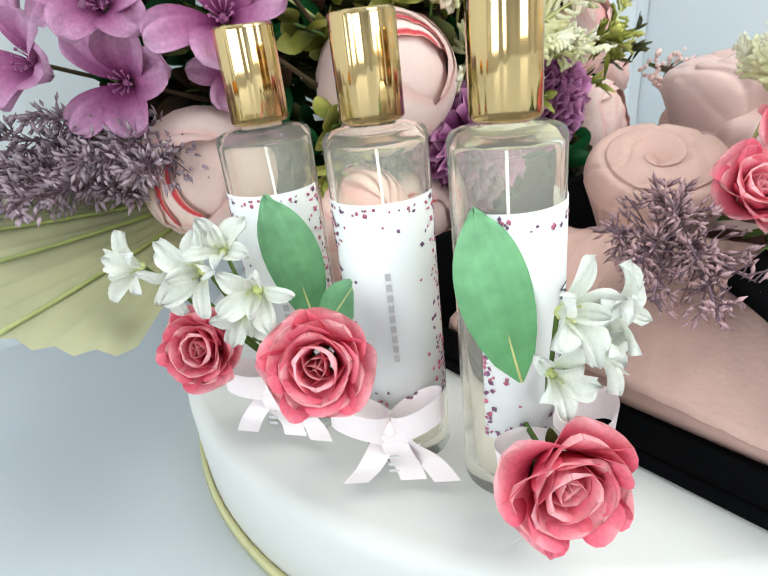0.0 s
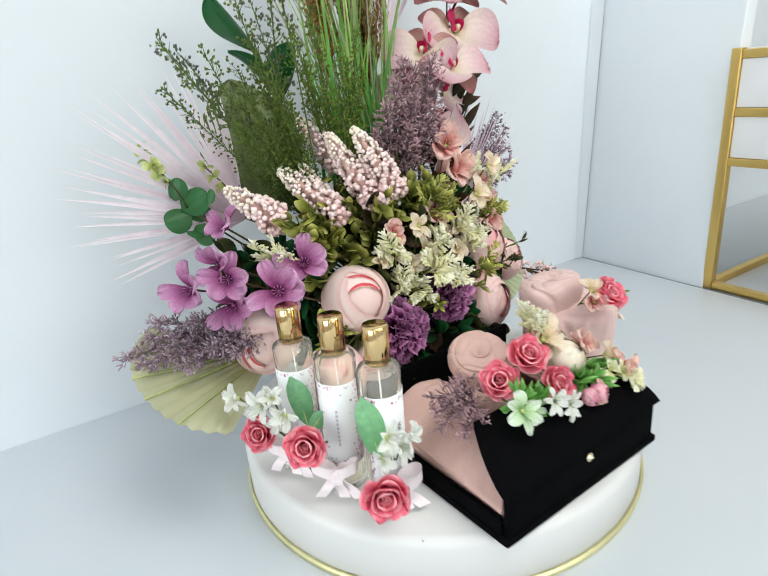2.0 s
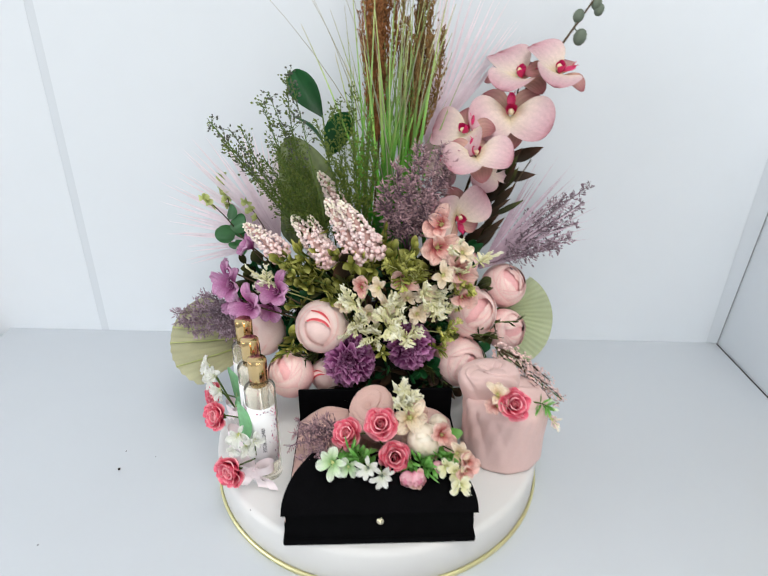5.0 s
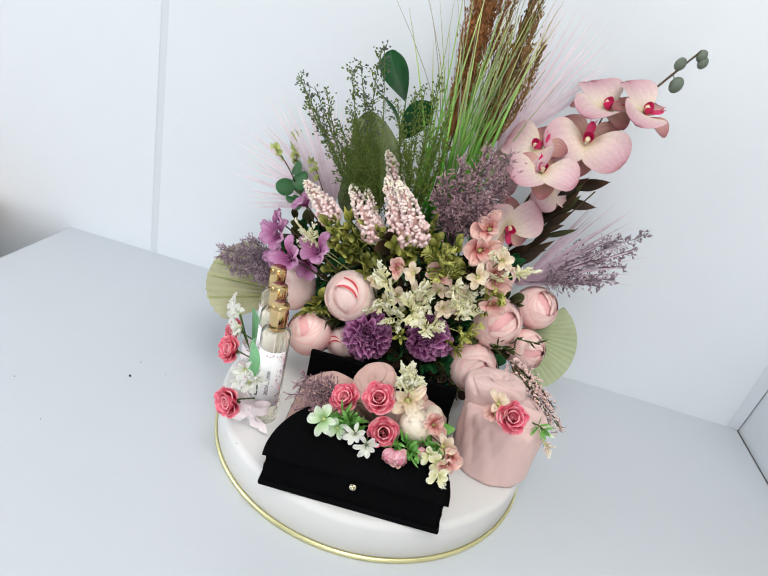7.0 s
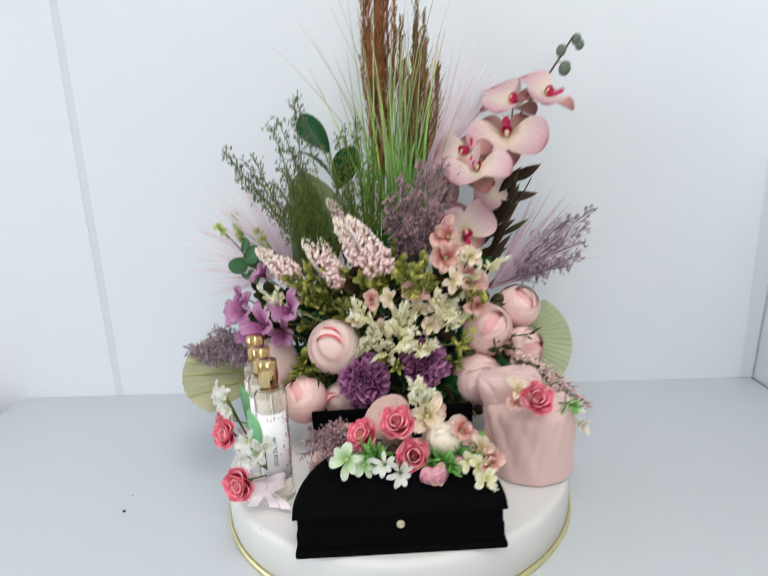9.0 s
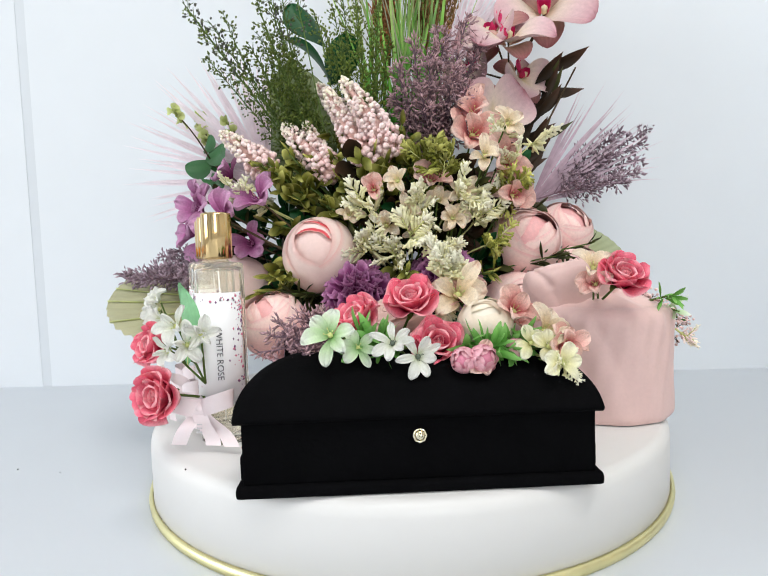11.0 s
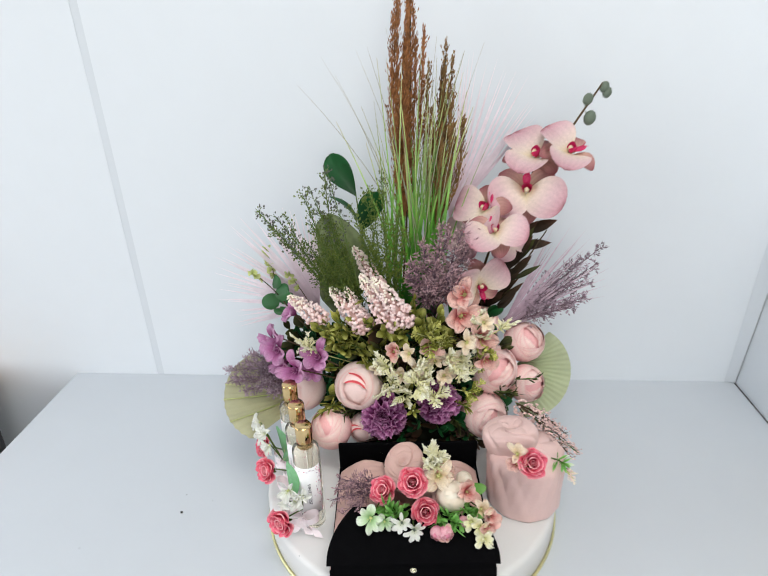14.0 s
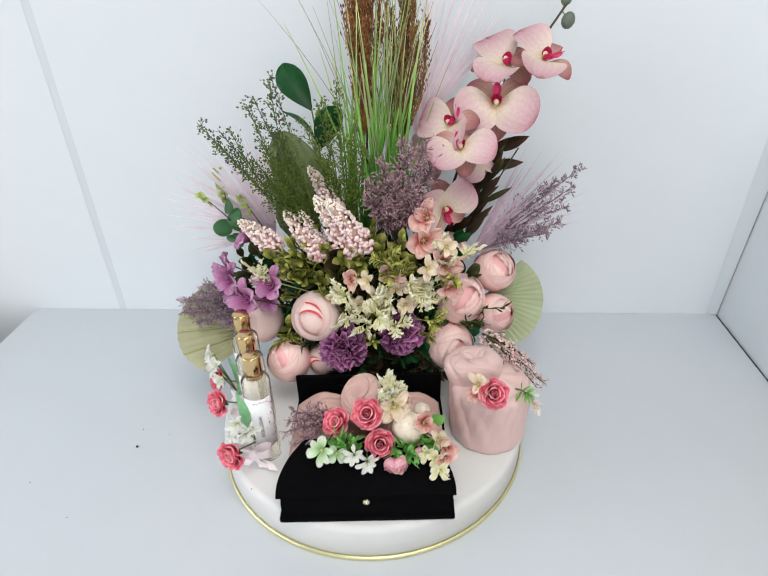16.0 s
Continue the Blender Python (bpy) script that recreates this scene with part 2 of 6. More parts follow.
BRIGHT = petal_mat("bright_green_leaf", [(0.0, (0.14, 0.36, 0.15)), (1.0, (0.27, 0.54, 0.30))], 0.4, 0.25, var=0.4, scale=160, veins=0.03)
# dark leaf greens and bronze, darkened further for shade inside the bouquet
DEEP = petal_mat("deep_green_shaded_leaf", [(0.0, (0.006, 0.034, 0.009)), (1.0, (0.012, 0.085, 0.024))], 0.36, 0.0, var=0.25, spec=0.15)
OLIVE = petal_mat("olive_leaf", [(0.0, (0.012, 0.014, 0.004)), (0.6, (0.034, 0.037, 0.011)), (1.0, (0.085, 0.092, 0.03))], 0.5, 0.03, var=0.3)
BRONZE = petal_mat("bronze_shaded_leaf", [(0.0, (0.013, 0.009, 0.005)), (0.6, (0.032, 0.020, 0.011)), (1.0, (0.085, 0.042, 0.026))], 0.42, 0.0, var=0.35)
EUCALYPT = petal_mat("eucalyptus_leaf", [(0.0, (0.02, 0.085, 0.02)), (1.0, (0.035, 0.14, 0.045))], 0.4, 0.12, var=0.2, spec=0.3)
BUD_GREEN = plain("grey_green_bud", (0.11, 0.14, 0.10), 0.6, var=0.25, scale=120)
BUD_LIME = plain("lime_bud", (0.60, 0.62, 0.26), 0.6, var=0.2, scale=120, spec=0.1)
SEED_GREEN = plain("green_seed_bead", (0.125, 0.17, 0.03), 0.5, var=0.7, scale=70, spec=0.2)
SEED_DARK = plain("dark_seed_bead", (0.10, 0.105, 0.085), 0.6, var=0.35, scale=110, spec=0.1)
LIMONIUM = plain("dusty_mauve_floret", (0.37, 0.235, 0.25), 0.7, var=0.8, scale=80, spec=0.1)
LIMONIUM_L = plain("grey_lilac_floret", (0.36, 0.27, 0.315), 0.7, var=0.75, scale=80, spec=0.1)
OLIVE_PALE = petal_mat("pale_olive_leaf", [(0.0, (0.10, 0.13, 0.04)), (1.0, (0.21, 0.26, 0.11))], 0.4, 0.2, var=0.3, veins=0.2, spec=0.3)
LACE = petal_mat("cream_green_floret", [(0.0, (0.42, 0.42, 0.13)), (0.35, (0.82, 0.79, 0.46)), (1.0, (0.95, 0.93, 0.76))], 0.5, 0.25, var=0.15)
GRASS = petal_mat("reed_grass_blade", [(0.0, (0.008, 0.11, 0.006)), (0.25, (0.045, 0.25, 0.018)), (0.55, (0.14, 0.38, 0.045)), (0.85, (0.33, 0.40, 0.13)), (1.0, (0.40, 0.35, 0.18))], 0.3, 0.15, var=0.95, scale=20, spec=0.5)
PLUME = plain("brown_reed_plume", (0.42, 0.175, 0.065), 0.7, var=0.65, scale=60, spec=0.2)
PLUME_D = plain("dark_reed_plume", (0.27, 0.15, 0.055), 0.75, var=0.6, scale=60, spec=0.2)
PALM_PINK = petal_mat("pale_pink_palm_blade", [(0.0, (0.76, 0.60, 0.66)), (0.5, (0.82, 0.71, 0.755)), (1.0, (0.84, 0.78, 0.805))], 0.6, 0.4, var=0.12)
PALM_MAUVE = petal_mat("grey_mauve_palm_blade", [(0.0, (0.42, 0.28, 0.34)), (0.5, (0.56, 0.43, 0.50)), (1.0, (0.68, 0.58, 0.63))], 0.6, 0.3, var=0.3)
PALM_GREEN = petal_mat("pale_green_pleated_palm", [(0.0, (0.25, 0.27, 0.13)), (0.6, (0.36, 0.41, 0.235)), (1.0, (0.44, 0.49, 0.31))], 0.65, 0.15, var=0.25, scale=30)
PALM_TAN = petal_mat("olive_tan_pleated_palm", [(0.0, (0.23, 0.215, 0.10)), (0.6, (0.345, 0.335, 0.19)), (1.0, (0.43, 0.425, 0.27))], 0.65, 0.15, var=0.3, scale=24)

# ---- mesh helpers ----
rnd = random.Random(7)


def ico(level):
    b = bmesh.new()
    bmesh.ops.create_icosphere(b, subdivisions=level, radius=1.0)
    v = np.array([p.co[:] for p in b.verts])
    f = [tuple(q.index for q in k.verts) for k in b.faces]
    b.free()
    return v, f


ICO1, ICO2 = ico(1), ico(2)
OCTA = (np.array([(1, 0, 0), (0, 1, 0), (-1, 0, 0), (0, -1, 0), (0, 0, 1), (0, 0, -1)], float),
        [(0, 1, 4), (1, 2, 4), (2, 3, 4), (3, 0, 4), (1, 0, 5), (2, 1, 5), (3, 2, 5), (0, 3, 5)])


def aim(pos, d, spin=0.0, s=1.0):
    """A pose at pos whose z axis points along d, turned by spin degrees and scaled by s."""
    q = Vector(d).normalized().to_track_quat("Z", "Y").to_matrix().to_4x4()
    return Matrix.Translation(pos) @ q @ Matrix.Rotation(radians(spin), 4, "Z") @ Matrix.Scale(s, 4)


class Geo:
    """Collects pieces of one mesh, with a uv (along, across) for each vertex."""

    def __init__(self):
        self.v, self.f, self.uv, self.n = [], [], [], 0

    def add(self, v, f, uv=None, m=None):
        v = np.asarray(v, float)
        if m is not None:
            a = np.array(m)
            v = v @ a[:3, :3].T + a[:3, 3]
        self.v.append(v)
        self.uv.append(np.zeros((len(v), 2)) if uv is None else np.asarray(uv, float))
        k = self.n
        self.f += [tuple(i + k for i in q) for q in f]
        self.n += len(v)

    def grid(self, fn, nu, nv, m=None, wrap=False, ease=1.0):
        v, uv = [], []
        for i in range(nu + 1):
            for j in range(nv + (0 if wrap else 1)):
                u, w = 1 - (1 - i / nu) ** ease, j / nv
                v.append(fn(u, w))
                uv.append((u, w))
        c = nv if wrap else nv + 1
        f = [(i * c + j, i * c + (j + 1) % c, (i + 1) * c + (j + 1) % c, (i + 1) * c + j) for i in range(nu) for j in range(nv)]
        self.add(v, f, uv, m)

    def tube(self, pts, r0, r1=None, sides=5, m=None, cap=True):
        r1 = r0 if r1 is None else r1
        p = [Vector(q) for q in pts]
        v, uv, n = [], [], len(p)
        side = None
        for i, q in enumerate(p):
            d = (p[min(i + 1, n - 1)] - p[max(i - 1, 0)]).normalized()
            if side is None:
                side = d.orthogonal().normalized()
            side = (side - d * side.dot(d)).normalized()
            up = d.cross(side)
            r = r0 + (r1 - r0) * i / (n - 1)
            for k in range(sides):
                a = 2 * math.pi * k / sides
                v.append(q + (side * math.cos(a) + up * math.sin(a)) * r)
                uv.append((i / (n - 1), k / sides))
        f = [(i * sides + k, i * sides + (k + 1) % sides, (i + 1) * sides + (k + 1) % sides, (i + 1) * sides + k) for i in range(n - 1) for k in range(sides)]
        if cap:
            f += [tuple(range(sides))[::-1], tuple((n - 1) * sides + k for k in range(sides))]
        self.add([tuple(q) for q in v], f, uv, m)

    def blob(self, pos, r, shape=ICO1, axis=None, stretch=1.0, u=0.5, m=None):
        v = shape[0] * r
        if axis is not None:
            v = v * np.array([1, 1, stretch])
            a = np.array(aim((0, 0, 0), axis))[:3, :3]
            v = v @ a.T
        self.add(v + np.array(pos), shape[1], np.full((len(v), 2), u), m)

    def lathe(self, prof, sides=48, m=None):
        n = len(prof)
        self.grid(lambda u, w: (prof[round(u * (n - 1))][0] * math.cos(2 * math.pi * w), prof[round(u * (n - 1))][0] * math.sin(2 * math.pi * w), prof[round(u * (n - 1))][1]), n - 1, sides, m, wrap=True)

    def box(self, lo, hi, bevel=0.0, m=None):
        b = bmesh.new()
        bmesh.ops.create_cube(b, size=1.0)
        for p in b.verts:
            p.co = Vector([lo[i] + (hi[i] - lo[i]) * (p.co[i] + 0.5) for i in range(3)])
        if bevel:
            bmesh.ops.bevel(b, geom=b.edges[:], offset=bevel, segments=2, profile=0.6, affect="EDGES")
        b.verts.index_update()
        self.add([p.co[:] for p in b.verts], [tuple(q.index for q in k.verts) for k in b.faces], None, m)
        b.free()

    def mesh(self, name, mat, smooth=True):
        me = bpy.data.meshes.new(name)
        v, uv = np.concatenate(self.v), np.concatenate(self.uv)
        me.from_pydata(v.tolist(), [], self.f)
        idx = np.empty(len(me.loops), dtype=np.int32)
        me.loops.foreach_get("vertex_index", idx)
        lay = me.uv_layers.new(name="along")
        lay.data.foreach_set("uv", uv[idx].ravel())
        me.polygons.foreach_set("use_smooth", np.full(len(me.polygons), smooth))
        me.materials.append(mat)
        me.update()
        return me


def part(name, g, mat, parent, label="", smooth=True):
    ob = new(name, g.mesh(name, mat, smooth) if isinstance(g, Geo) else g)
    ob.parent = parent
    return tagged(ob, label)


def thing(name, label, category, m=None, group="", kind=""):
    ob = new(name)
    ob.empty_display_size = 0.01
    if m is not None:
        ob.matrix_basis = m
    return tagged(ob, label, category, group, kind)


def solid(name, g, mat, label="", category="", kind="", smooth=False, group=""):
    return tagged(new(name, g.mesh(name, mat, smooth)), label, category, group, kind)


def bend(a, b, sag=0.0, n=7, side=(0, 0, 1)):
    """Points of a bowed line from a to b."""
    a, b, s = Vector(a), Vector(b), Vector(side)
    return [tuple(a.lerp(b, i / (n - 1)) + s * (4 * sag * (i / (n - 1)) * (1 - i / (n - 1)))) for i in range(n)]


# ---- room ----
g = Geo()
g.box((-1.95, 0.268, -0.75), (-0.461, 0.36, 1.95))
g.box((-0.449, 0.268, -0.75), (0.522, 0.36, 1.95))
g.box((0.522, 0.268, -0.75), (1.85, 0.36, 1.95))
q = Geo()
q.box((-0.461, 0.2684, -0.75), (-0.449, 0.36, 1.95))
solid("trim_joint", q, JOINT_AND_SHADE, "pale filled joint strip in the white wall", "trim", "structure")
solid("wall_north", g, WALL, "smooth white painted wall with a faint vertical joint", "wall", "structure")
g = Geo()
g.box((0.0, 0.045, -0.06), (0.026, 0.2678, 1.9), 0.002, pose(0.5412, 0, 0.0022, 0, 3.4, 0))
solid("wall_partition", g, PANEL_LIT, "white painted partition panel standing on the table", "wall", "structure")
# west and south walls are added out of view to close in the light
g = Geo()
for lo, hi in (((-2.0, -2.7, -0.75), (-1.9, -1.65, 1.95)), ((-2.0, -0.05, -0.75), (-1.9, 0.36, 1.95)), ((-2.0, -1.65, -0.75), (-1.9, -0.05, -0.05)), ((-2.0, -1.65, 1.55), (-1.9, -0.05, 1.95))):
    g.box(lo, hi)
solid("wall_west", g, BOUNCE_WALL, "unseen grey wall with a window opening, toned for bounce light", "wall", "structure")
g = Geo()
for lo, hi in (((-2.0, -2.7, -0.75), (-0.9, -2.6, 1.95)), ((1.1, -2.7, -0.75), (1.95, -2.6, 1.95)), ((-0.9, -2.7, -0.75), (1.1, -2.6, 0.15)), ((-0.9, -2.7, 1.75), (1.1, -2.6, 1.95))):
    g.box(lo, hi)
solid("wall_south", g, BOUNCE_WALL, "unseen grey wall with a wide window opening, toned for bounce light", "wall", "structure")
# added wall out of view, a reflector for the right side
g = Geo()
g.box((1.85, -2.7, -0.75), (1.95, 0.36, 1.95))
solid("wall_east", g, TAN, "unseen cream wall added to bounce light from the right", "wall", "structure")
g = Geo()
g.box((-2.0, -2.7, 1.95), (1.95, 0.36, 2.05))
solid("ceiling", g, WALL, "flat white ceiling", "ceiling", "structure")
g = Geo()
g.box((-2.0, -2.7, -0.85), (1.95, 0.36, -0.75))
solid("floor", g, FLOOR, "pale grey floor", "floor", "structure")

# g: grey strip standing in for the soft corner shade; q: dark gap
g = Geo()
q = Geo()
for k, (a, b, y, geo) in enumerate(((0.0, 1.0, 0.2645, g), (1.0, 1.0, 0.2650, q))):
    ring = []
    for z in (0.0006, 0.30, 1.90):
        x1 = 0.5392 + 0.0594 * z + 0.0014 * k
        x0 = x1 - (0.016 + 0.036 * min(z, 0.30)) if k == 0 else x1 - 0.0013
        ring.append([(x0, y + 0.0030 * (k == 0), z), (x1, y, z), (x1, 0.2676, z), (x0, 0.2676, z)])
    v = [p for r in ring for p in r]
    f = [(i * 4 + j, i * 4 + (j + 1) % 4, i * 4 + 4 + (j + 1) % 4, i * 4 + 4 + j) for i in (0, 1) for j in range(4)] + [(3, 2, 1, 0), (8, 9, 10, 11)]
    geo.add(v, f)
solid("trim_corner", g, JOINT_AND_SHADE, "narrow grey strip standing in for soft shade in the wall corner", "trim", "structure")
solid("trim_gap", q, DARK_GAP, "thin dark gap beside the partition", "trim", "structure")

# ---- white table ----
table = thing("table", "large plain white laminate table against a white wall", "table", pose(0, 0, -0.75))
g = Geo()
g.box((-0.612, -1.05, 0.715), (0.5380, 0.2679, 0.75), 0.0008)
part("tabletop", g, TABLE, table)
g = Geo()
g.box((0.5700, -1.05, 0.715), (1.25, 0.2656, 0.75), 0.0008)
part("tabletop", g, TABLE, table)
for x, y in ((-0.56, -1.0), (1.19, -1.0), (-0.56, 0.2), (1.19, 0.2)):
    g = Geo()
    g.box((x - 0.025, y - 0.025, 0.0), (x + 0.025, y + 0.025, 0.7148), 0.002)
    part("leg", g, TABLE, table)

g = Geo()
g.box((0.5381, -1.05, 0.730), (0.5405, 0.266, 0.7494))
part("joint_strip", g, CRUMB, table, "dark sealant strip in the joint")

# a bin beside the table
binn = thing("waste_bin", "black bin with an orange rim standing beside the table", "bin", pose(-0.834, 0.13, -0.75))
g = Geo()
g.lathe([(0.0, 0.0), (0.085, 0.0), (0.10, 0.02), (0.118, 0.72), (0.112, 0.72), (0.098, 0.04), (0.0, 0.03)], 40)
part("body", g, DARK_BASE, binn)
g = Geo()
g.lathe([(0.112, 0.721), (0.121, 0.721), (0.1225, 0.77), (0.114, 0.774), (0.112, 0.721)], 40)
part("rim", g, ORANGE, binn, "orange plastic rim")

# ---- gold side stand ----
stand = thing("display_stand", "gold steel stand with white marble panels standing on the table", "stand", pose(0.549, -0.36, 0))
W, D, T = 0.40, 0.40, 0.0065


def bar(lo, hi, name="rail"):
    q = Geo()
    q.box(lo, hi, 0.0008)
    part(name, q, GOLD_STEEL, stand)


for x in (0.0, W):
    for y in (0.0, D):
        bar((x - T, y - T, 0), (x + T, y + T, 0.335), "post")
for z in (0.0, 0.183, 0.249, 0.322):
    for x in (0.0, W):
        bar((x - T + 0.001, T + 0.0002, z), (x + T - 0.001, D - T - 0.0002, z + 0.011))
    for y in (0.0, D):
        bar((T + 0.0002, y - T + 0.001, z), (W - T - 0.0002, y + T - 0.001, z + 0.011))
for z0, z1 in ((0.1945, 0.2485), (0.2605, 0.3215)):
    for x in (-0.003, W - 0.003):
        q = Geo()
        q.box((x, T + 0.0004, z0), (x + 0.006, D - T - 0.0004, z1), 0.0006)
        part("panel", q, MARBLE, stand, "white marble panel")
    q = Geo()
    q.box((T + 0.0004, D - 0.003, z0), (W - T - 0.0004, D + 0.003, z1), 0.0006)
    part("panel", q, MARBLE, stand, "white marble panel")
q = Geo()
q.box((T + 0.0004, T + 0.0004, 0.3262), (W - T - 0.0004, D - T - 0.0004, 0.3345), 0.0006)
part("top", q, MARBLE, stand, "white marble top")
fig = thing("covered_ornament", "small ornament in cream cloth on a black block", "ornament", pose(0.647, -0.02, 0.3347))
g = Geo()
g.box((-0.04, -0.032, 0), (0.04, 0.032, 0.024), 0.002)
part("base", g, DARK_BASE, fig)
g = Geo()
g.grid(lambda u, w: ((0.036 - 0.018 * u) * (1 + 0.12 * math.sin(9 * 2 * math.pi * w)) * math.cos(2 * math.pi * w), (0.030 - 0.014 * u) * (1 + 0.12 * math.sin(9 * 2 * math.pi * w)) * math.sin(2 * math.pi * w), 0.0243 + 0.17 * u), 8, 54, wrap=True)
part("cloth", g, CREAM_CLOTH, fig)

# ---- round board ----
drum = thing("round_board", "round white display board with a gold band on the table", "board", pose(0, 0, 0))
g = Geo()
g.lathe([(0.0, 0.001), (0.1795, 0.001), (0.1815, 0.003), (0.1815, 0.0385), (0.1808, 0.0420), (0.1785, 0.0448), (0.1750, 0.046), (0.0, 0.046)], 128)
part("body", g, DRUM, drum)
g = Geo()
g.lathe([(0.1818, 0.0004), (0.1840, 0.0004), (0.1845, 0.0028), (0.1840, 0.0056), (0.1818, 0.0056), (0.1818, 0.0004)], 128)
part("gold_band", g, GOLD_FOIL, drum, "narrow gold band round the foot")
TOP = 0.0462

# ---- flowers: one function for each kind ----
def petal(g, L, W, th0, th1, cup=0.2, r0=0.0, az=0.0, nu=6, nv=6, p=1.3, q=0.6, ruffle=0.0, waves=3.0, seed=0.0, base=0.12, m=None, jag=0.0, teeth=9.0, ease=1.5):
    """A petal that grows outwards from the z axis; th: its opening angle from that axis at base and tip."""
    nn, r, z, spine = 24, r0, 0.0, []
    for i in range(nn + 1):
        a = radians(th0 + (th1 - th0) * i / nn)
        spine.append((r, z, a))
        r += L / nn * math.sin(a)
        z += L / nn * math.cos(a)
    ca, sa = math.cos(radians(az)), math.sin(radians(az))

    def fn(u, w):
        v = 2 * w - 1
        f = nn * u * (1 - jag * (0.5 + 0.5 * math.sin(teeth * v * 3 + seed)) * u * u)
        i = min(nn - 1, int(f))
        (r1, z1, a1), (r2, z2, a2) = spine[i], spine[i + 1]
        rr, zz, a = r1 + (r2 - r1) * (f - i), z1 + (z2 - z1) * (f - i), a1 + (a2 - a1) * (f - i)
        wd = W * max(base * (1 - u), math.sin(math.pi * min(1, u) ** p) ** q if 0 < u < 1 else 0.0, 0.02)
        s = v * wd
        off = cup * s * s / W + ruffle * u * u * math.sin(waves * math.pi * v + seed)
        x, y, zt = rr - math.cos(a) * off, s, zz + math.sin(a) * off
        return (x * ca - y * sa, x * sa + y * ca, zt)

    g.grid(fn, nu, nv, m, ease=ease)


def crease(g, amp, freq, seed=0.0, width=0.16):
    """Soft dents and sharper crease lines pressed into a shape, towards its own origin."""
    for k, v in enumerate(g.v):
        x, y, z = (v * freq).T
        soft = np.sin(1.1 * x + seed) * np.sin(0.9 * y + 1.7 * seed) + np.sin(1.3 * z + 0.8 * x + seed)
        line_ = np.sin(x + 0.9 * z + 1.2 * np.sin(0.8 * y + seed)) + 0.6 * np.sin(1.7 * y - 0.8 * z + 2 * seed)
        dent = 0.35 * soft - np.exp(-(line_ / width) ** 2)
        g.v[k] = v + v / np.maximum(1e-9, np.linalg.norm(v, axis=1))[:, None] * (amp * dent)[:, None]


def ball_petal(g, R, az, wid, pol0, pol1, flare=0.04, nu=8, nv=8, m=None, dip=0.12):
    def fn(u, w):
        v = 2 * w - 1
        top = pol1 + dip * min(wid, 80) * v * v
        pol = radians(pol0 + (top - pol0) * u)
        a = radians(az + v * wid * (0.55 + 0.45 * math.sin(math.pi * min(1, 0.15 + 0.75 * u))))
        r = R * (1 + flare * (u ** 6) * (1 + 0.8 * math.sin(4.0 * v + az)) + 0.012 * v)
        return (r * math.sin(pol) * math.cos(a), r * math.sin(pol) * math.sin(a), r * math.cos(pol))

    g.grid(fn, nu, nv, m)


def add_stem(ob, foot, mat=STEM, r=0.0011, start=(0, 0, 0), sag=0.004):
    """A stem from the flower's back down to its foot, in the thing's own space."""
    inv = ob.matrix_basis.inverted()
    s = ob.matrix_basis.to_scale()[0]
    a = inv @ Vector(foot)
    q = Geo()
    q.tube(bend(a, start, sag / s, 6, (0, 0, -1)), r / s, r * 0.85 / s, 5)
    part("stem", q, mat, ob)


def rose(mat=ROSE):
    """A rose of unit radius that opens along z."""
    ob = thing("rose", "coral pink artificial rose", "rose")
    k = 0
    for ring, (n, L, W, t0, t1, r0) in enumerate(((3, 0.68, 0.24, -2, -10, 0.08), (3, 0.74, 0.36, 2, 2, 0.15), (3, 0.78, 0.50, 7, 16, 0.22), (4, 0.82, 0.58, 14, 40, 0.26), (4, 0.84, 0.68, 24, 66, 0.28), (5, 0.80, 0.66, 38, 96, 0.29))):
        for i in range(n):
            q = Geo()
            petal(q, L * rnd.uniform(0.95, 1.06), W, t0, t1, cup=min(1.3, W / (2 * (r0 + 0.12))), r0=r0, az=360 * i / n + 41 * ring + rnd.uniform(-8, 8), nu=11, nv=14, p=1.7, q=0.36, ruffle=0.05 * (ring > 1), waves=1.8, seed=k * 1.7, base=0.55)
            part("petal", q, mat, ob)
            k += 1
    q = Geo()
    q.grid(lambda u, w: ((0.02 + 0.075 * w) * math.cos(9.5 * w), (0.02 + 0.075 * w) * math.sin(9.5 * w), 0.05 + 0.5 * u), 3, 30)
    part("heart", q, mat, ob)
    q = Geo()
    for i in range(5):
        petal(q, 0.55, 0.13, 60, 120, az=72 * i + 10, r0=0.12, p=0.8, nu=5, nv=3)
    q.blob((0, 0, -0.12), 0.15, ICO1)
    part("calyx", q, STEM, ob)
    return ob


def ball_flower(name, label, rings, tone, tone_in, core, core_r=0.8, crumple=0.022):
    ob = thing(name, label, "flower")
    for j, (R, n, top, wid, fl) in enumerate(rings):
        for i in range(n):
            q = Geo()
            ball_petal(q, R, 360 * i / n + 37 * j + rnd.uniform(-9, 9), wid, 168, top + rnd.uniform(-4, 4), fl, 12, 14)
            crease(q, crumple, 3.4, 2.0, 0.12)
            part("petal", q, tone if j < len(rings) - 2 else tone_in, ob)
    q = Geo()
    q.blob((0, 0, 0.02), core_r, ICO2, u=0.6)
    part("heart", q, core, ob)
    return ob


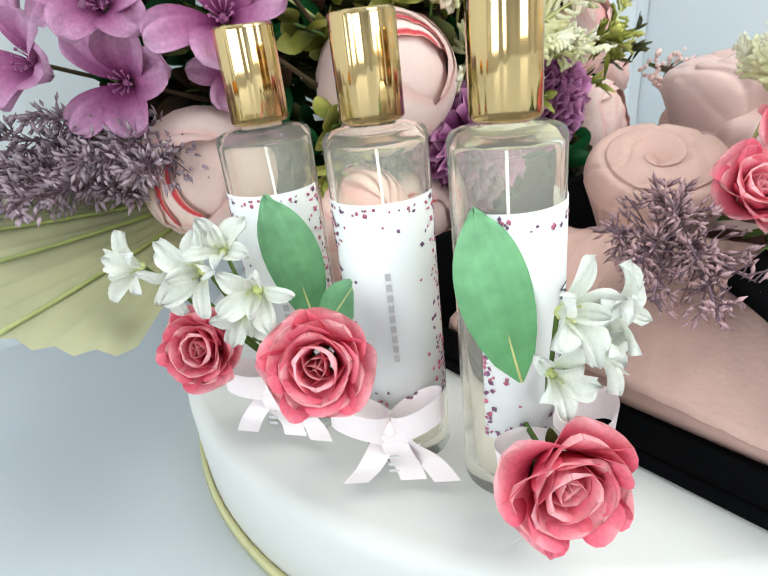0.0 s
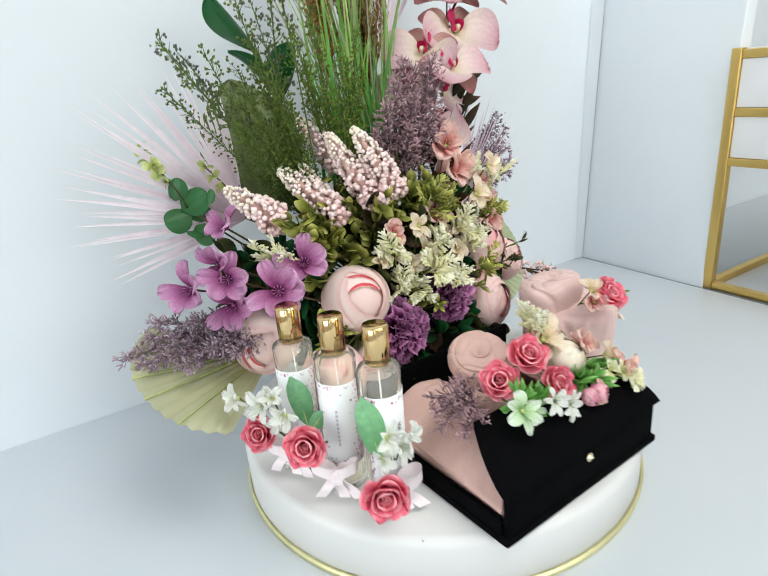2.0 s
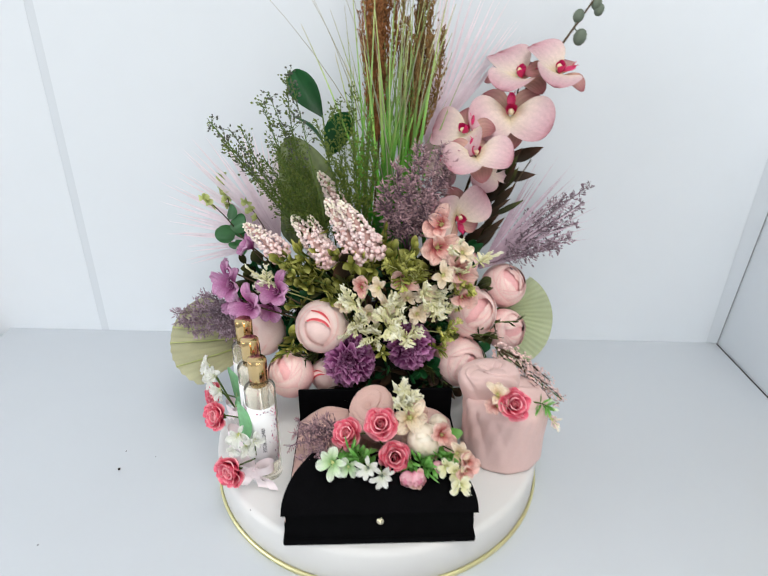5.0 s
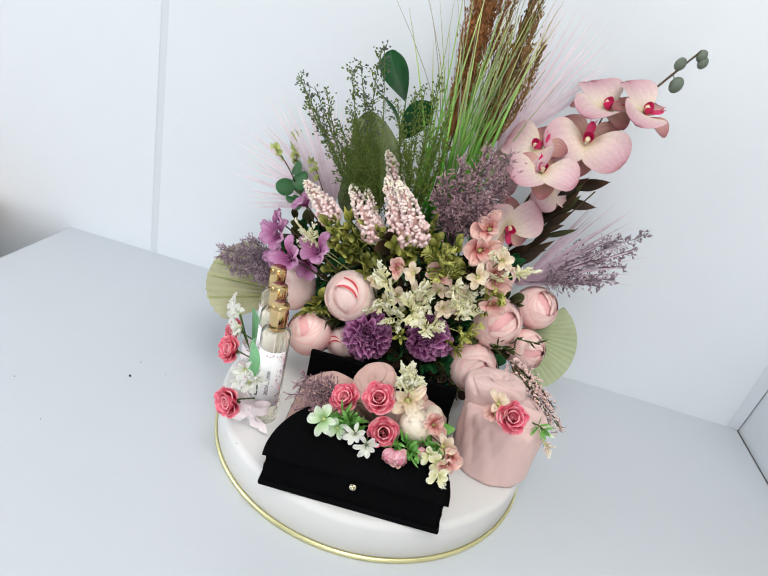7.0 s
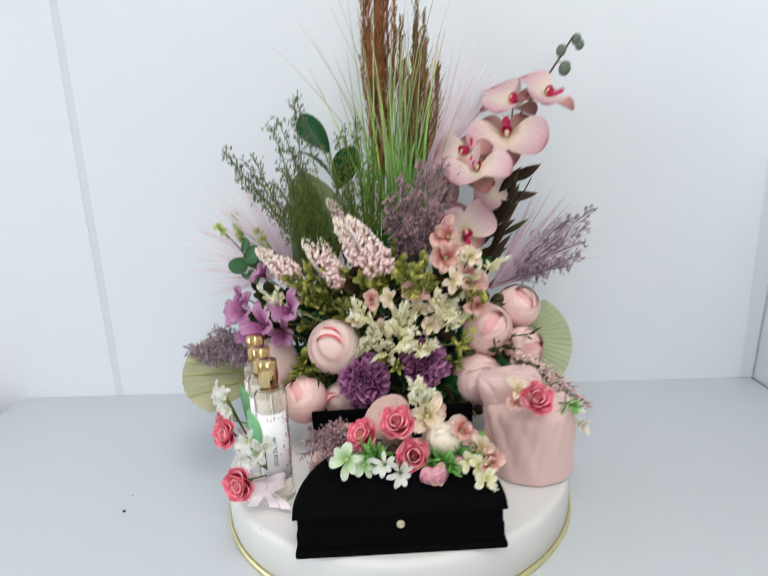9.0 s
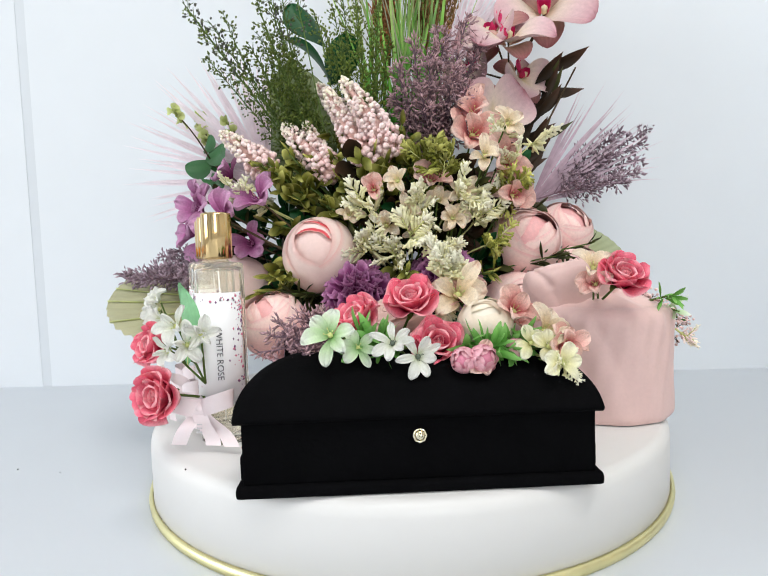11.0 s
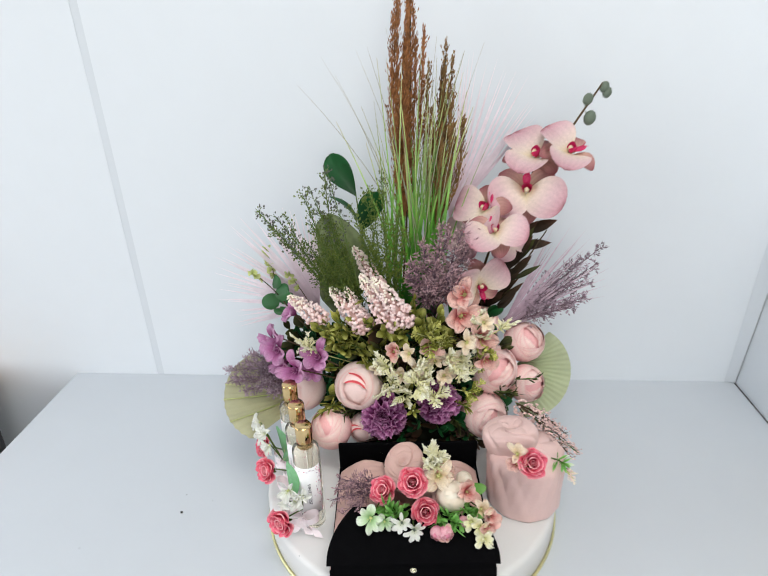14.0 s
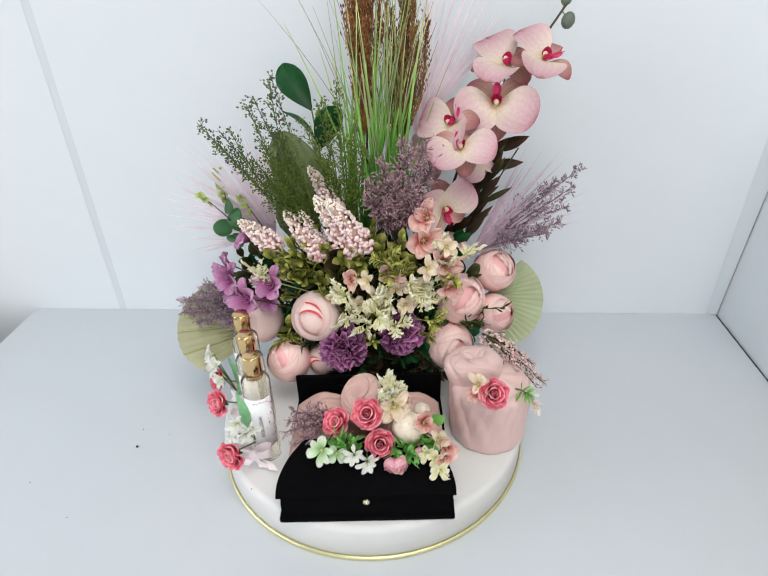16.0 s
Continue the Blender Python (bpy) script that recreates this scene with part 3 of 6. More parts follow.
def frill(g, L, W, th, az, r0, rr, m):
    """A carnation petal: a fan that widens to a deeply ruffled, toothed edge."""
    ca, sa = math.cos(radians(az)), math.sin(radians(az))
    ct, st = math.cos(radians(th)), math.sin(radians(th))
    n1, n2, p1, p2 = rr.uniform(2.2, 3.2), rr.uniform(5.5, 7.5), rr.uniform(0, 6.3), rr.uniform(0, 6.3)
    curl = rr.uniform(-0.10, 0.22)

    def fn(u, w):
        v = 2 * w - 1
        wd = W * (0.10 + 0.90 * u ** 1.6)
        ln = L * u * (1 - 0.16 * v * v * u - 0.07 * u ** 3 * abs(math.sin(n2 * 2.2 * v + p2)))
        off = u ** 2 * (0.125 * math.sin(n1 * math.pi * v + p1) + 0.045 * math.sin(n2 * math.pi * v + p2)) + curl * u ** 3
        x, y, z = r0 + ln * st + off * ct, v * wd, ln * ct - off * st
        return (x * ca - y * sa, x * sa + y * ca, z)

    g.grid(fn, 7, 22, m, ease=1.3)


def carnation():
    ob = thing("carnation", "ruffled purple artificial carnation", "carnation")
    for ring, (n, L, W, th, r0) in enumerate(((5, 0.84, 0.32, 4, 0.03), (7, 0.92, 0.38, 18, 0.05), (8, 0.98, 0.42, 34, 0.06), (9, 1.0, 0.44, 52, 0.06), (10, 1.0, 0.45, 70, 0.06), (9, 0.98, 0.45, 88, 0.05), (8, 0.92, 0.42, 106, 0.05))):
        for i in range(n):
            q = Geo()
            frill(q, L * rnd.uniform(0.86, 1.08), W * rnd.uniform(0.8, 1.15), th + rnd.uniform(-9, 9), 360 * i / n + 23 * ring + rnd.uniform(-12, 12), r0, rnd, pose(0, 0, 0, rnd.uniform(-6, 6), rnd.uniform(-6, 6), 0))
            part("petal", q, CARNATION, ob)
    return ob


def star_flower(name, label, mat, n=5, L=1.0, W=0.42, t0=55, t1=82, centre=BUD_LIME, stamens=6, cup=0.25, p=1.35, q=0.5, cr=0.13, wild=1.0):
    ob = thing(name, label, "flower")
    for i in range(n):
        g = Geo()
        petal(g, L * (1 + wild * rnd.uniform(-0.07, 0.05)), W * (1 + wild * rnd.uniform(-0.1, 0.1)), t0 + wild * rnd.uniform(-8, 8), t1 + wild * rnd.uniform(-12, 12), cup=cup * rnd.uniform(0.6, 1.3), r0=0.06, az=360 * i / n + wild * rnd.uniform(-7, 7), nu=9, nv=8, p=p, q=q, ruffle=0.03 + 0.03 * wild, waves=2.4, seed=2.1 * i)
        part("petal", g, mat, ob)
    g = Geo()
    g.blob((0, 0, 0.1), cr, ICO1)
    for i in range(stamens):
        a = 6.28 * i / max(1, stamens)
        g.tube([(0.03 * math.cos(a), 0.03 * math.sin(a), 0.1), (0.16 * math.cos(a), 0.16 * math.sin(a), 0.36)], 0.016, 0.012, 3)
        g.blob((0.16 * math.cos(a), 0.16 * math.sin(a), 0.37), 0.035, OCTA)
    part("flower_centre", g, centre, ob)
    return ob


def orchid():
    """A moth orchid of unit radius facing z, its top sepal along y."""
    ob = thing("orchid_flower", "pink artificial moth orchid with a magenta lip", "orchid")
    for az, L, W in ((90, 0.92, 0.36), (214, 0.86, 0.33), (326, 0.86, 0.33)):
        g = Geo()
        petal(g, L, W, 74, 104, cup=0.45, r0=0.05, az=az, nu=9, nv=8, p=1.05, q=0.6, m=Matrix.Translation((0, 0, -0.10)))
        part("sepal", g, ORCHID_SEPAL, ob)
    for az in (31, 149):
        g = Geo()
        petal(g, 1.08, 0.62, 58, 100, cup=0.34, r0=0.05, az=az, nu=14, nv=14, p=1.18, q=0.48, ruffle=0.025, waves=2, base=0.16)
        part("petal", g, ORCHID, ob)
    g = Geo()
    small = Matrix.Scale(0.74, 4)
    for az in (200, 340):
        petal(g, 0.46, 0.19, 34, -10, cup=0.8, r0=0.08, az=az, nu=6, nv=6, p=1.2, q=0.5, m=small)
    petal(g, 0.66, 0.15, 34, 95, cup=-0.5, r0=0.06, az=270, nu=7, nv=6, p=1.5, q=0.5, m=small)
    for s in (-1, 1):
        g.tube(bend((0.02 * s, -0.46, 0.24), (0.12 * s, -0.62, 0.40), 0.03, 5), 0.022, 0.009, 4, m=small)
    part("lip", g, ORCHID_LIP, ob)
    g = Geo()
    g.blob((0, 0.03, 0.15), 0.085, ICO1, (0, 0.2, 1), 1.7, u=0.05)
    part("column", g, ORCHID, ob)
    return ob


def bead_spray(name, label, category, base, tips, beads, bead_r, mat, stem_mat, spread, twig=0.02, shape=OCTA, seed=1, thick=0.0009, stretch=2.5, droop=0.0, from_u=0.25):
    """Stems that fan from one base to the tips, set with short twigs that end in beads."""
    rr = random.Random(seed)
    ob = thing(name, label, category, Matrix.Translation(base))
    st, bd = Geo(), Geo()
    b = Vector((0, 0, 0))
    for tip in tips:
        t = Vector(tip) - Vector(base)
        line = [Vector(k) for k in bend(b, t, droop + rr.uniform(-0.06, 0.06) * t.length, 9, (rr.uniform(-1, 1), rr.uniform(-1, 1), 0.6))]
        st.tube(line, thick, thick * 0.45, 4)
        for k in range(beads):
            u = from_u + (1 - from_u) * (k + rr.random()) / beads
            f = u * 8
            i = min(7, int(f))
            p = line[i].lerp(line[i + 1], f - i)
            d = Vector((rr.gauss(0, 1), rr.gauss(0, 1), rr.gauss(0, 1))).normalized()
            d = (d * spread + t.normalized() * 0.7).normalized()
            ln = twig * (1.15 - 0.75 * u) * rr.uniform(0.35, 1.1)
            e = p + d * ln
            st.tube([p, p.lerp(e, 0.5) + Vector((0, 0, ln * 0.06)), e], thick * 0.4, thick * 0.3, 3, cap=False)
            for _ in range(rr.choice((1, 2, 3))):
                o = Vector((rr.gauss(0, 1), rr.gauss(0, 1), rr.gauss(0, 1))) * bead_r * 1.6
                bd.blob(e + o, bead_r * rr.uniform(0.65, 1.2), shape, d + o.normalized() * 0.7, stretch, u=rr.random())
    part("stem_work", st, stem_mat, ob)
    tagged(part("floret_mass", bd, mat, ob), kind="stuff")
    return ob


def berry_mesh(tone, mat):
    q = Geo()
    q.blob((0, 0, 0), 1.0, ICO1, u=tone)
    return q.mesh("berry", mat)


BERRIES = [berry_mesh(k / 4, BERRY) for k in range(5)]
ROSE_BERRIES = [berry_mesh(k / 4, BERRY_ROSE) for k in range(5)]


def berry_spike(base, tip, width, n, seed, meshes=BERRIES, r=0.0030, label="pale pink berry spike with cream tips"):
    rr = random.Random(seed)
    ob = thing("berry_spike", label, "flower spike", Matrix.Translation(base), "berry spikes in the bouquet")
    t = Vector(tip) - Vector(base)
    a = aim((0, 0, 0), t)
    L = t.length
    st = Geo()
    line = [Vector(k) for k in bend((0, 0, 0), (0, 0, L), 0.03 * L, 8, (rr.uniform(-1, 1), rr.uniform(-1, 1), 0))]
    st.tube(line, 0.0012, 0.0007, 5, m=a)
    part("stem", st, STEM, ob)
    if meshes is BERRIES:
        hub = Geo()
        hub.tube(line, 0.56 * width, 0.001, 8, m=a)
        part("husk", hub, HUSK, ob)
    for k in range(n):
        u = (k + 0.5) / n
        f = u * 7
        c = line[int(f)].lerp(line[min(7, int(f) + 1)], f - int(f))
        ang = 2.39996 * k + rr.uniform(-0.8, 0.8)
        rad = width * (1 - u) ** 0.5 * (0.72 + 0.28 * rr.random()) * min(1, 0.55 + 3.5 * u) + 0.001
        p = c + Vector((rad * math.cos(ang), rad * math.sin(ang), rr.uniform(-0.001, 0.001)))
        q = r * (1.08 - 0.58 * u) * rr.uniform(0.70, 1.08)
        tone = min(4, max(0, round(4 * (u * 0.8 + rr.uniform(-0.15, 0.25)))))
        o = part("berry", meshes[tone], None, ob)
        o.matrix_basis = Matrix.Translation(a @ p) @ Matrix.Scale(q, 4)
    return ob


def lace(base, tip, size, seed, label="cream-green lace flower spray in the bouquet", mat=LACE, lobes=4, twigs=7):
    """Fleshy lace florets: fine twigs, each with narrow lobes like a fern tip."""
    rr = random.Random(seed)
    ob = thing("lace_flower", label, "flower spray", Matrix.Translation(base), "lace flower sprays")
    t = Vector(tip) - Vector(base)
    st, bd = Geo(), Geo()
    st.tube(bend((0, 0, 0), t, 0.004, 6, (rr.uniform(-1, 1), 0, 0.3)), 0.0009, 0.0006, 4)
    d0 = t.normalized()
    for k in range(twigs):
        d = (d0 * rr.uniform(0.5, 1.0) + Vector((rr.gauss(0, 1), rr.gauss(0, 1), rr.gauss(0, 1))) * 0.62).normalized()
        p = t * rr.uniform(0.72, 1.0)
        e = p + d * size * rr.uniform(0.65, 1.1)
        st.tube([p, e], 0.0005, 0.0004, 4)
        s0 = d.orthogonal().normalized()
        ang = rr.uniform(0, 6.283)
        side = s0 * math.cos(ang) + d.cross(s0) * math.sin(ang)
        for i in range(lobes + 2):
            u = 0.22 + 0.78 * i / (lobes + 1)
            c = p.lerp(e, u)
            ln = size * 0.50 * (1.10 - 0.62 * u) * rr.uniform(0.8, 1.15)
            tone = min(1, 0.25 + 0.75 * u * rr.uniform(0.7, 1.2))
            for way_ in (-1, 1):
                out = (side * way_ * rr.uniform(0.6, 0.9) + d * rr.uniform(0.6, 0.95) + Vector((rr.gauss(0, 0.16), rr.gauss(0, 0.16), rr.gauss(0, 0.16)))).normalized()
                bd.blob(c + out * ln * 0.5, ln * 0.135, ICO1, out, 3.6, u=tone)
                for turn in (-0.7, 0.7):
                    fork = (out + side.cross(d) * 0.15 * turn + d * turn * 0.6 - side * way_ * abs(turn) * 0.2).normalized()
                    bd.blob(c + out * ln * 0.62 + fork * ln * 0.24, ln * 0.105, ICO1, fork, 2.5, u=tone)
        bd.blob(e, size * 0.085, ICO1, d, 2.2, u=0.95)
    part("stem_work", st, BUD_LIME, ob)
    tagged(part("floret_mass", bd, mat, ob), kind="stuff")
    return ob


def leaf_cluster(base, tip, size, n, seed, mat=LIME, label="small yellow-green leaf sprig filling the bouquet", p=1.15, wide=0.30, name="leaf_sprig"):
    rr = random.Random(seed)
    ob = thing(name, label, "foliage", Matrix.Translation(base), "leaf sprigs in the bouquet")
    t = Vector(tip) - Vector(base)
    st = Geo()
    st.tube(bend((0, 0, 0), t, 0.003, 6, (rr.uniform(-1, 1), 0, 0.4)), 0.001, 0.0006, 4)
    part("stem", st, STEM, ob)
    for k in range(n):
        u = 0.55 + 0.45 * (k + 0.5) / n
        d = (t.normalized() * 0.7 + Vector((rr.gauss(0, 1), rr.gauss(0, 1), rr.gauss(0, 0.8))) * 0.75).normalized()
        q = Geo()
        petal(q, size * rr.uniform(0.7, 1.15), size * wide, 8, 48, cup=-0.3, p=p, q=0.75, az=rr.uniform(0, 360), nu=6, nv=4, m=aim(t * u, d))
        part("leaf", q, mat, ob)
    return ob


def palm_fan(base, d, face, spread, n, length, seed, label, width=0.0016, droop=0.15, mat=PALM_PINK):
    """A feathery palm leaf: narrow folded blades that fan out from one stalk."""
    rr = random.Random(seed)
    ob = thing("palm_leaf", label, "palm leaf", Matrix.Translation(base), "pink palm leaves")
    d, f = Vector(d).normalized(), Vector(face).normalized()
    s = d.cross(f).normalized()
    f = s.cross(d).normalized()
    for k in range(n):
        a = radians(spread * (k / (n - 1) - 0.5) + rr.uniform(-1.5, 1.5))
        dd = d * math.cos(a) + s * math.sin(a)
        ss = s * math.cos(a) - d * math.sin(a)
        L = length * rr.uniform(0.86, 1.04) * (1 - 0.22 * (abs(a) / radians(spread / 2)) ** 2)
        w = width * rr.uniform(0.8, 1.15)
        bow = rr.uniform(-0.4, 1.0) * droop
        q = Geo()

        def fn(u, v):
            wd = w * min(1, 0.08 + 3.2 * u) * (0.35 + 1.0 * math.sin(math.pi * min(0.96, 0.12 + 0.8 * u))) * (1 - u ** 3)
            p = dd * (L * u) + ss * ((2 * v - 1) * wd) + f * (abs(2 * v - 1) * wd * 0.5) - Vector((0, 0, 1)) * (bow * L * u * u * 0.5)
            return tuple(p)

        q.grid(fn, 9, 2)
        part("blade", q, mat, ob)
    return ob


def pleated_leaf(name, base, d, face, length, half, pleats, label, depth=0.0035, mat=PALM_GREEN, ribs=()):
    """A rounded fan of radial pleats from its stalk at base."""
    ob = thing(name, label, "palm leaf", Matrix.Translation(base))
    d, f = Vector(d).normalized(), Vector(face).normalized()
    s = d.cross(f).normalized()
    f = s.cross(d).normalized()
    q = Geo()

    def fn(u, w):
        a = radians(half) * (2 * w - 1)
        k = w * pleats
        fold = abs((k % 1) * 2 - 1) - 0.5
        L = length * (1 - 0.13 * abs(2 * w - 1) ** 2.5) * (1 + 0.012 * (0.5 - abs((k % 1) * 2 - 1)))
        p = (d * math.cos(a) + s * math.sin(a)) * (L * u) + f * (fold * depth * (0.15 + u)) + f * (0.012 * math.cos(1.5 * a) * u * u)
        return tuple(p)

    q.grid(fn, 9, pleats * 4)
    part("blade", q, mat, ob)
    for w in ribs:
        q = Geo()
        q.tube([tuple(Vector(fn(u / 8, w)) + f * 0.0012) for u in range(2, 9)], 0.0009, 0.0007, 5)
        part("rib", q, LIME_PALE, ob, "pale raised rib")
    q = Geo()
    q.tube([tuple(-d * 0.05), (0, 0, 0), tuple(d * length * 0.25)], 0.0016, 0.001, 5)
    part("stalk", q, STEM, ob)
    return ob


def single_leaf(parent, pos, d, face, L, W, mat, p=1.25, q=0.62, bow=30, name="leaf", label="", jag=0.02):
    """One leaf with a folded midrib under a thing whose origin is the world origin shifted."""
    d, f = Vector(d).normalized(), Vector(face).normalized()
    s = d.cross(f).normalized()
    f = s.cross(d).normalized()
    m = Matrix((( *f, 0), (*s, 0), (*d, 0), (0, 0, 0, 1))).transposed()
    m.translation = pos
    g = Geo()
    petal(g, L, W, -bow / 2, bow / 2, cup=0.30, p=p, q=q, nu=12, nv=8, base=0.06, ruffle=0.06 * W, waves=2.5, seed=97 * L, jag=jag, teeth=5.0, m=m)
    return part(name, g, mat, parent, label)



def midrib(parent, pos, d, face, L, bow, mat, r=0.0005):
    """The raised rib along a leaf made by single_leaf."""
    d, f = Vector(d).normalized(), Vector(face).normalized()
    s = d.cross(f).normalized()
    f = s.cross(d).normalized()
    p, pts = Vector(pos), []
    for i in range(10):
        pts.append(tuple(p - f * 0.0002))
        a = radians(-bow / 2 + bow * i / 9)
        p = p + (f * math.sin(a) + d * math.cos(a)) * (L * 0.97 / 9)
    g = Geo()
    g.tube(pts, r, r * 0.3, 5)
    return part("midrib", g, mat, parent)

# ---- dark foam block that carries the bouquet ----
foam = thing("flower_foam", "dark floral foam block under the bouquet on the board", "floral foam", pose(0.01, 0.075, TOP))
g = Geo()
g.lathe([(0.0, 0.0), (0.060, 0.0), (0.064, 0.008), (0.062, 0.068), (0.054, 0.088), (0.03, 0.100), (0.0, 0.104)], 40)
part("block", g, FOAM, foam)


def foot(p, depth=0.5):
    """Where a stem that ends at p enters the foam."""
    c = Vector((0.01, 0.075, 0.115))
    v = Vector(p) - c
    return tuple(c + Vector((v.x, v.y, v.z * 0.5)).normalized() * 0.05)


# ---- masters of the flowers, used as the first of their kind ----
def first(ob, pos, d, r, spin=0.0):
    ob.matrix_basis = aim(pos, d, spin, r)
    return ob


def clone(ob, pos, d, r, spin=0.0):
    """A copy of a flower at a new place, without the stem of the first."""
    made = copy_thing(ob, aim(pos, d, spin, r / ob.scale[0]))
    for c in [c for c in made.children if c.name.startswith("stem")]:
        bpy.data.objects.remove(c)
    return made


# coral roses: three on the clutch box, three on the bottles, one on the scarf roll
ROSES = [((-0.023, -0.110, 0.1175), (-0.45, -0.55, 0.75), 0.0150, 0), ((0.006, -0.107, 0.1265), (-0.1, -0.6, 0.8), 0.0160, 40), ((0.018, -0.124, 0.1055), (0.1, -0.8, 0.6), 0.0150, 80),
         ((0.131, -0.083, 0.1350), (0.15, -0.66, 0.70), 0.0158, 130), ((-0.176, -0.018, 0.0935), (-0.70, -0.65, 0.35), 0.0135, 20), ((-0.160, -0.064, 0.1005), (-0.6, -0.72, 0.35), 0.0150, 70), ((-0.133, -0.119, 0.0830), (-0.45, -0.85, 0.1), 0.0162, 10)]
ROSE_LABELS = ["coral rose laid on the black box"] * 3 + ["coral rose on the pink scarf roll"] + ["coral rose tied to a perfume bottle"] * 3
ROSE_FEET = [(-0.005, -0.085, 0.10)] * 3 + [(0.128, -0.05, 0.118)] + [(-0.150, -0.018, 0.085), (-0.136, -0.052, 0.085), (-0.118, -0.098, 0.075)]
rose_one = rose()
for i, (pos, d, r, spin) in enumerate(ROSES):
    ob = first(rose_one, pos, d, r, spin) if i == 0 else clone(rose_one, pos, d, r, spin)
    tagged(ob, ROSE_LABELS[i], "rose", "coral roses")
rose_all = [o for o in scene.objects if o.parent is None and o.name.startswith("rose")]
for ob, ft in zip(rose_all, ROSE_FEET):
    add_stem(ob, ft, r=0.0009, sag=0.001)

# round ranunculus and peony heads
RED_RINGS = [(1.0, 2, 40, 112, 0.01), (0.985, 2, 31, 112, 0.01), (0.968, 1, 25, 96, 0.01), (0.950, 1, 13, 104, 0.01)]
BUD_RINGS = [(1.0, 3, 48, 84, 0.02), (0.975, 2, 36, 104, 0.025), (0.945, 3, 29, 70, 0.03), (0.915, 2, 20, 84, 0.03), (0.885, 2, 9, 84, 0.03)]
ran = ball_flower("ranunculus", "pale pink ranunculus with red inner petal edges", RED_RINGS, BLUSH, PEONY_RED, BLUSH, 0.895)
first(ran, (-0.064, 0.024, 0.157), (-0.10, -0.88, 0.45), 0.0305, 335)
ran["group"] = "round bouquet blooms"
add_stem(ran, foot((-0.064, 0.024, 0.157)), start=(0, 0, -0.95))
ran2 = clone(ran, (-0.140, 0.052, 0.131), (-0.55, -0.8, 0.1), 0.0285, 95)
tagged(ran2, "peach ranunculus with red petal edges behind the bottles")
add_stem(ran2, foot((-0.140, 0.052, 0.131)), start=(0, 0, -0.95))
bud = ball_flower("peony", "blush pink artificial peony bud", BUD_RINGS, PEONY, PEONY, PEONY, 0.85, 0.014)
PEONIES = [((0.105, 0.060, 0.160), (0.15, -0.85, 0.5), 0.0315), ((0.152, 0.112, 0.170), (0.3, -0.7, 0.65), 0.0275), ((0.150, 0.068, 0.133), (0.45, -0.8, 0.35), 0.0245),
           ((0.093, 0.036, 0.108), (0.35, -0.85, 0.15), 0.0300), ((-0.100, 0.006, 0.104), (-0.25, -0.55, 0.8), 0.0265), ((0.092, 0.098, 0.205), (0.0, -0.6, 0.8), 0.0235)]
for i, (pos, d, r) in enumerate(PEONIES):
    ob = first(bud, pos, d, r) if i == 0 else clone(bud, pos, d, r, 67 * i)
    tagged(ob, "", "flower", "round bouquet blooms")
peonies = [o for o in scene.objects if o.parent is None and o.name.startswith("peony")]
for ob, (pos, d, r) in zip(peonies, PEONIES):
    add_stem(ob, foot(pos), start=(0, 0, -0.95))
low = clone(ran, (-0.060, 0.016, 0.098), (-0.35, -0.85, 0.2), 0.0195, 20)
tagged(low, "small pale pink ranunculus low in the bouquet")
add_stem(low, foot((-0.060, 0.016, 0.098)), start=(0, 0, -0.95))

# carnations
carn = carnation()
CARNS = [((0.034, 0.026, 0.134), (0.1, -0.85, 0.5), 0.0290), ((-0.033, 0.010, 0.122), (-0.05, -0.85, 0.5), 0.0300)]
for i, (pos, d, r) in enumerate(CARNS):
    ob = first(carn, pos, d, r) if i == 0 else clone(carn, pos, d, r, 100)
    tagged(ob, "", "carnation", "purple carnations")
for ob, (pos, d, r) in zip([o for o in scene.objects if o.parent is None and o.name.startswith("carnation")], CARNS):
    add_stem(ob, foot(pos))

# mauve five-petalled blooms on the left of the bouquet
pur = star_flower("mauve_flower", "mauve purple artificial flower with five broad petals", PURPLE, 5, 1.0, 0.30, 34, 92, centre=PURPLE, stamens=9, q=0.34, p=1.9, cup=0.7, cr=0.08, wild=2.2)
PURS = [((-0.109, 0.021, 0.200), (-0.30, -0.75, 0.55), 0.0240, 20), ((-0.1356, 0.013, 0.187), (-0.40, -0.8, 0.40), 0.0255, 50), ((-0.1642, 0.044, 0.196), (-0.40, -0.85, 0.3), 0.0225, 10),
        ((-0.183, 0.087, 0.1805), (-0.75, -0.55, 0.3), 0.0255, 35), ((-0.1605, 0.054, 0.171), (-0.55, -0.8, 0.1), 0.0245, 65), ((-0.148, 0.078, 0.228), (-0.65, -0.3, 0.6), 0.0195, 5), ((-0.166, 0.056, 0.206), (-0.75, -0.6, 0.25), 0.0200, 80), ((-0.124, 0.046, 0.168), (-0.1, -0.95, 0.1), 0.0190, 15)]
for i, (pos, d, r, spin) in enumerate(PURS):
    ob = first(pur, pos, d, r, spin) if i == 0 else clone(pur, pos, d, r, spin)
    tagged(ob, "", "flower", "mauve blooms")
for ob, (pos, d, r, s) in zip([o for o in scene.objects if o.parent is None and o.name.startswith("mauve_flower")], PURS):
    add_stem(ob, foot(pos), STEM_BROWN)

